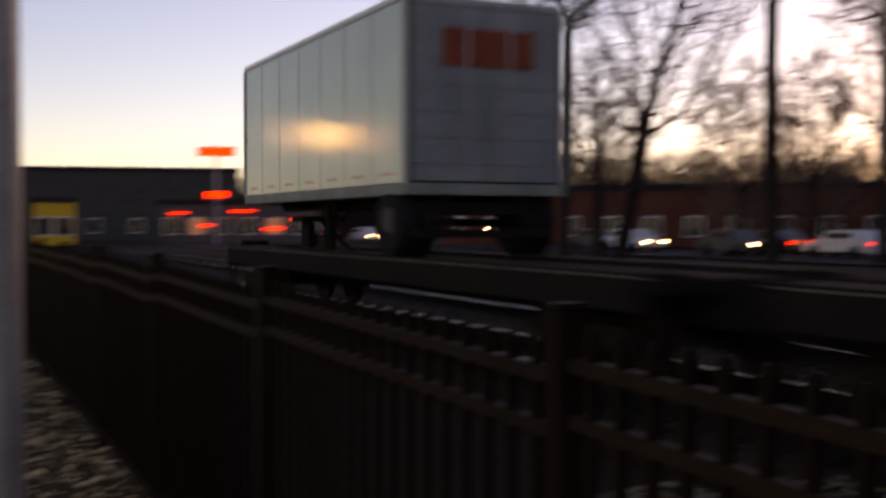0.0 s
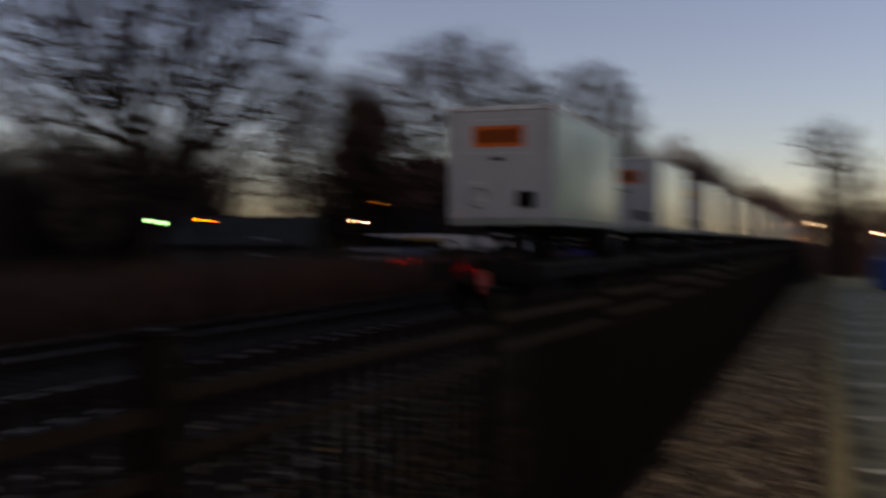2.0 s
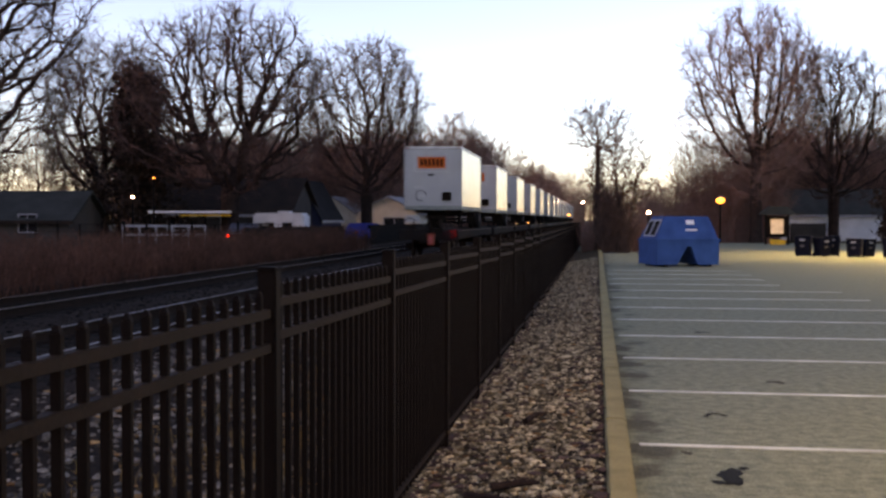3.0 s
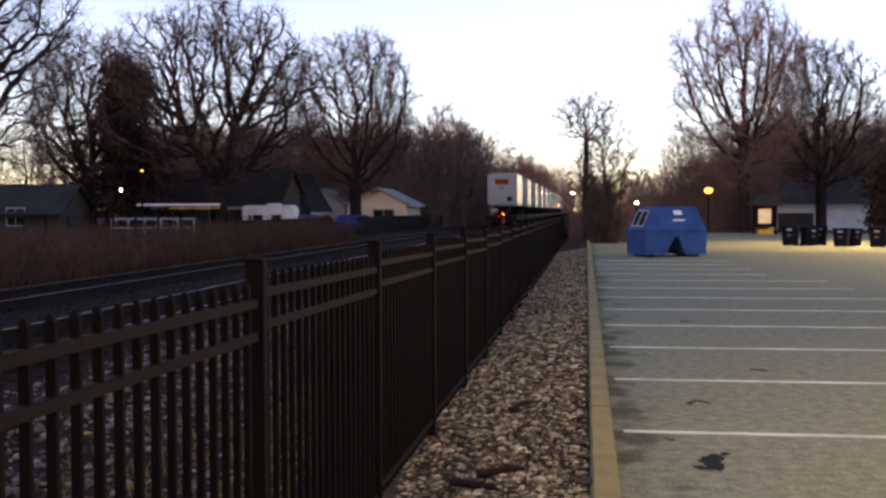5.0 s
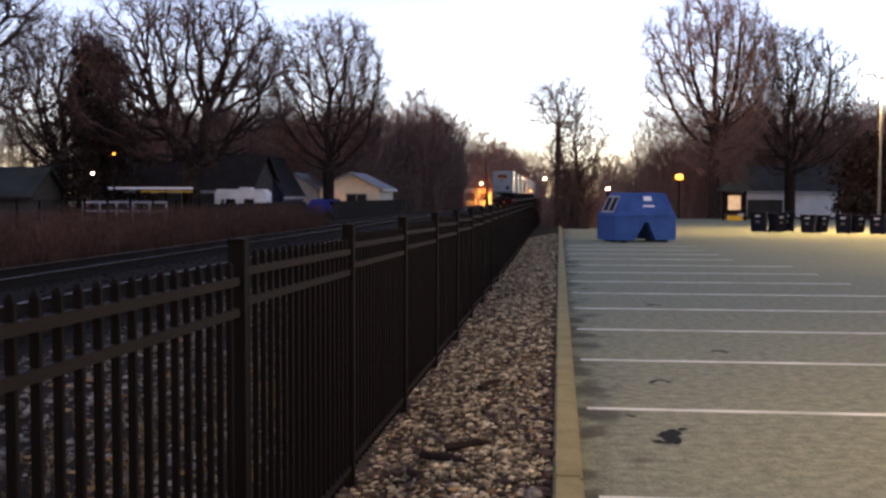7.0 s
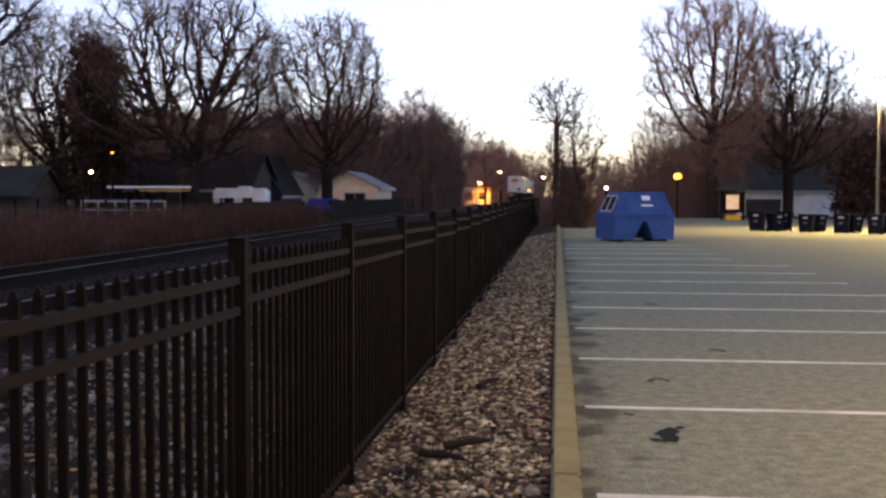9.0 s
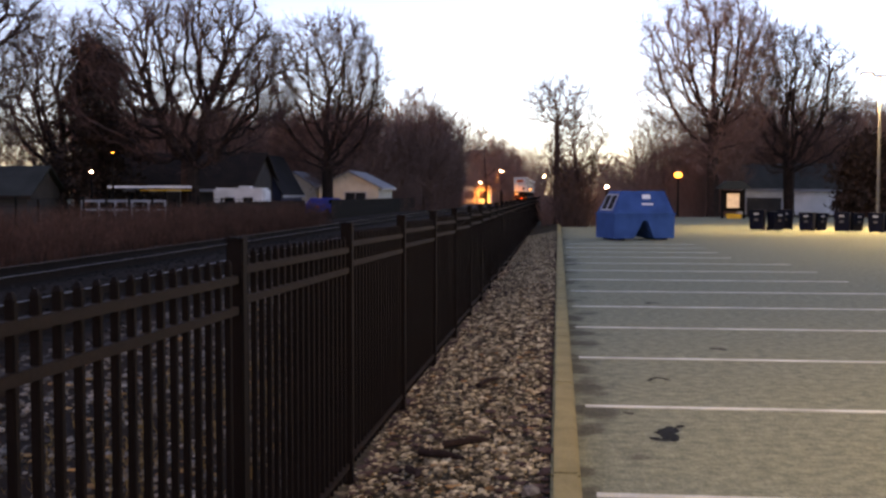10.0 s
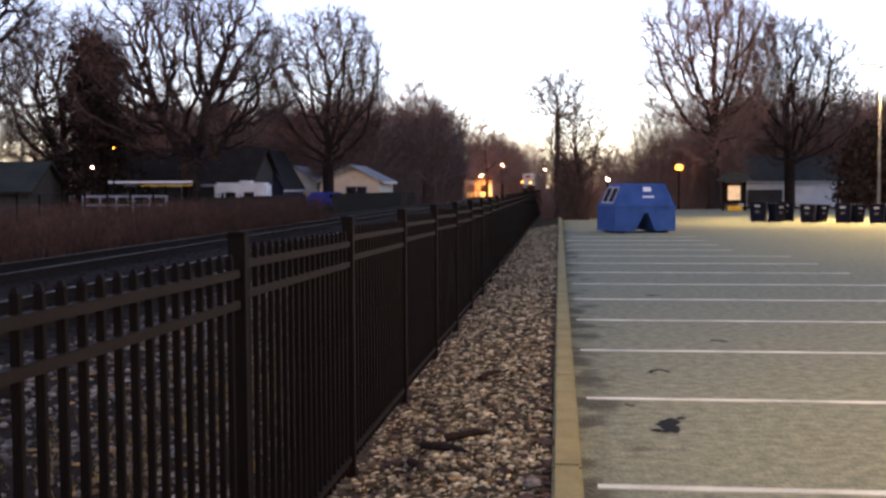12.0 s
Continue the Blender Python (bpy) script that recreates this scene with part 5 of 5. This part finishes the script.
yard_rail = thing("yard_rail", pose(-24.2, 60.0, 0, 0, 0, 3), "dull white rail fence standing among the weeds", "fence")
for k in range(6):
    part("post", boxes((-2.6 + 0.95 * k, -2.5 + 0.95 * k, -0.05, 0.05, -0.1, 1.35), bevel=0.01), "galv", yard_rail)
for z in (0.72, 1.22):
    part("rail", boxes((-2.6, 2.25, -0.03, 0.03, z, z + 0.13), bevel=0.01), "galv", yard_rail)

low_wall = thing("low_wall", pose(-19.6, 67.0, 0, 0, 0, 2), "pale grey low board wall below the camper", "wall")
for k in range(9):
    part("board", boxes((-1.8 + 0.36 * k, -1.8 + 0.36 * k + 0.345, -0.03, 0.03, -0.1, 1.15 + 0.02 * math.sin(k * 3.0)), bevel=0.008), "galv", low_wall)

wire_fence = thing("garden_fence", pose(0, 56, 0), "dark garden fence of posts and wires in the weeds", "fence")
for k in range(12):
    part("post", boxes((-30 + 1.25 * k, -29.9 + 1.25 * k, -0.05, 0.05, -0.1, 1.5 + 0.1 * math.sin(k * 2.2)), bevel=0.01), "wood", wire_fence)
for z in (0.5, 1.0, 1.4):
    part("wire", rod(bmesh.new(), (-30, 0, z), (-16.2, 0, z), 0.012, None, 5), "rust", wire_fence)

covered_car = car(-17.6, 83, 70, "tarp", "low car under a blue cover beside the house", "off")

board_fence = thing("board_fence", pose(0, 0, 0), "long dark wooden board fence beside the narrow road", "fence")
bd = mesh(boxes((-0.02, 0.02, 0.005, 0.295, 0.0, 1.35), bevel=0.006), "board")
bd.materials.append(M["wood"])
for k in range(250):
    if 66 < 47 + 0.3 * k < 74:
        continue
    share("board", bd, board_fence, pose(-15.4, 47 + 0.3 * k, -0.05 + 0.02 * math.sin(k * 1.9)))


# ---- motion of the train and traffic ----
SPEED, NOSE_AT_1S = 24.4, 1.47


def motions():
    ends = [float(k) for k in range(13)]
    for ob, lag, z in cars:
        walk(ob, [(t, pose(TRACK_X, NOSE_AT_1S + SPEED * (t - 1.0) + lag, z)) for t in ends])
    walk(beacon, [(t, pose(0.26, -0.36, 1.16, 0, 0, (t - 1.28) * 360 / 1.315 + min(60.0, math.degrees(math.atan2(-TRACK_X, NOSE_AT_1S - 1.85 + SPEED * (t - 1.0)))))) for t in [0.2 * k for k in range(61)]])
    for ob, rows in traffic:
        walk(ob, [(t, pose(x, y, z, 0, 0, a)) for t, x, y, z, a in rows])


motions()
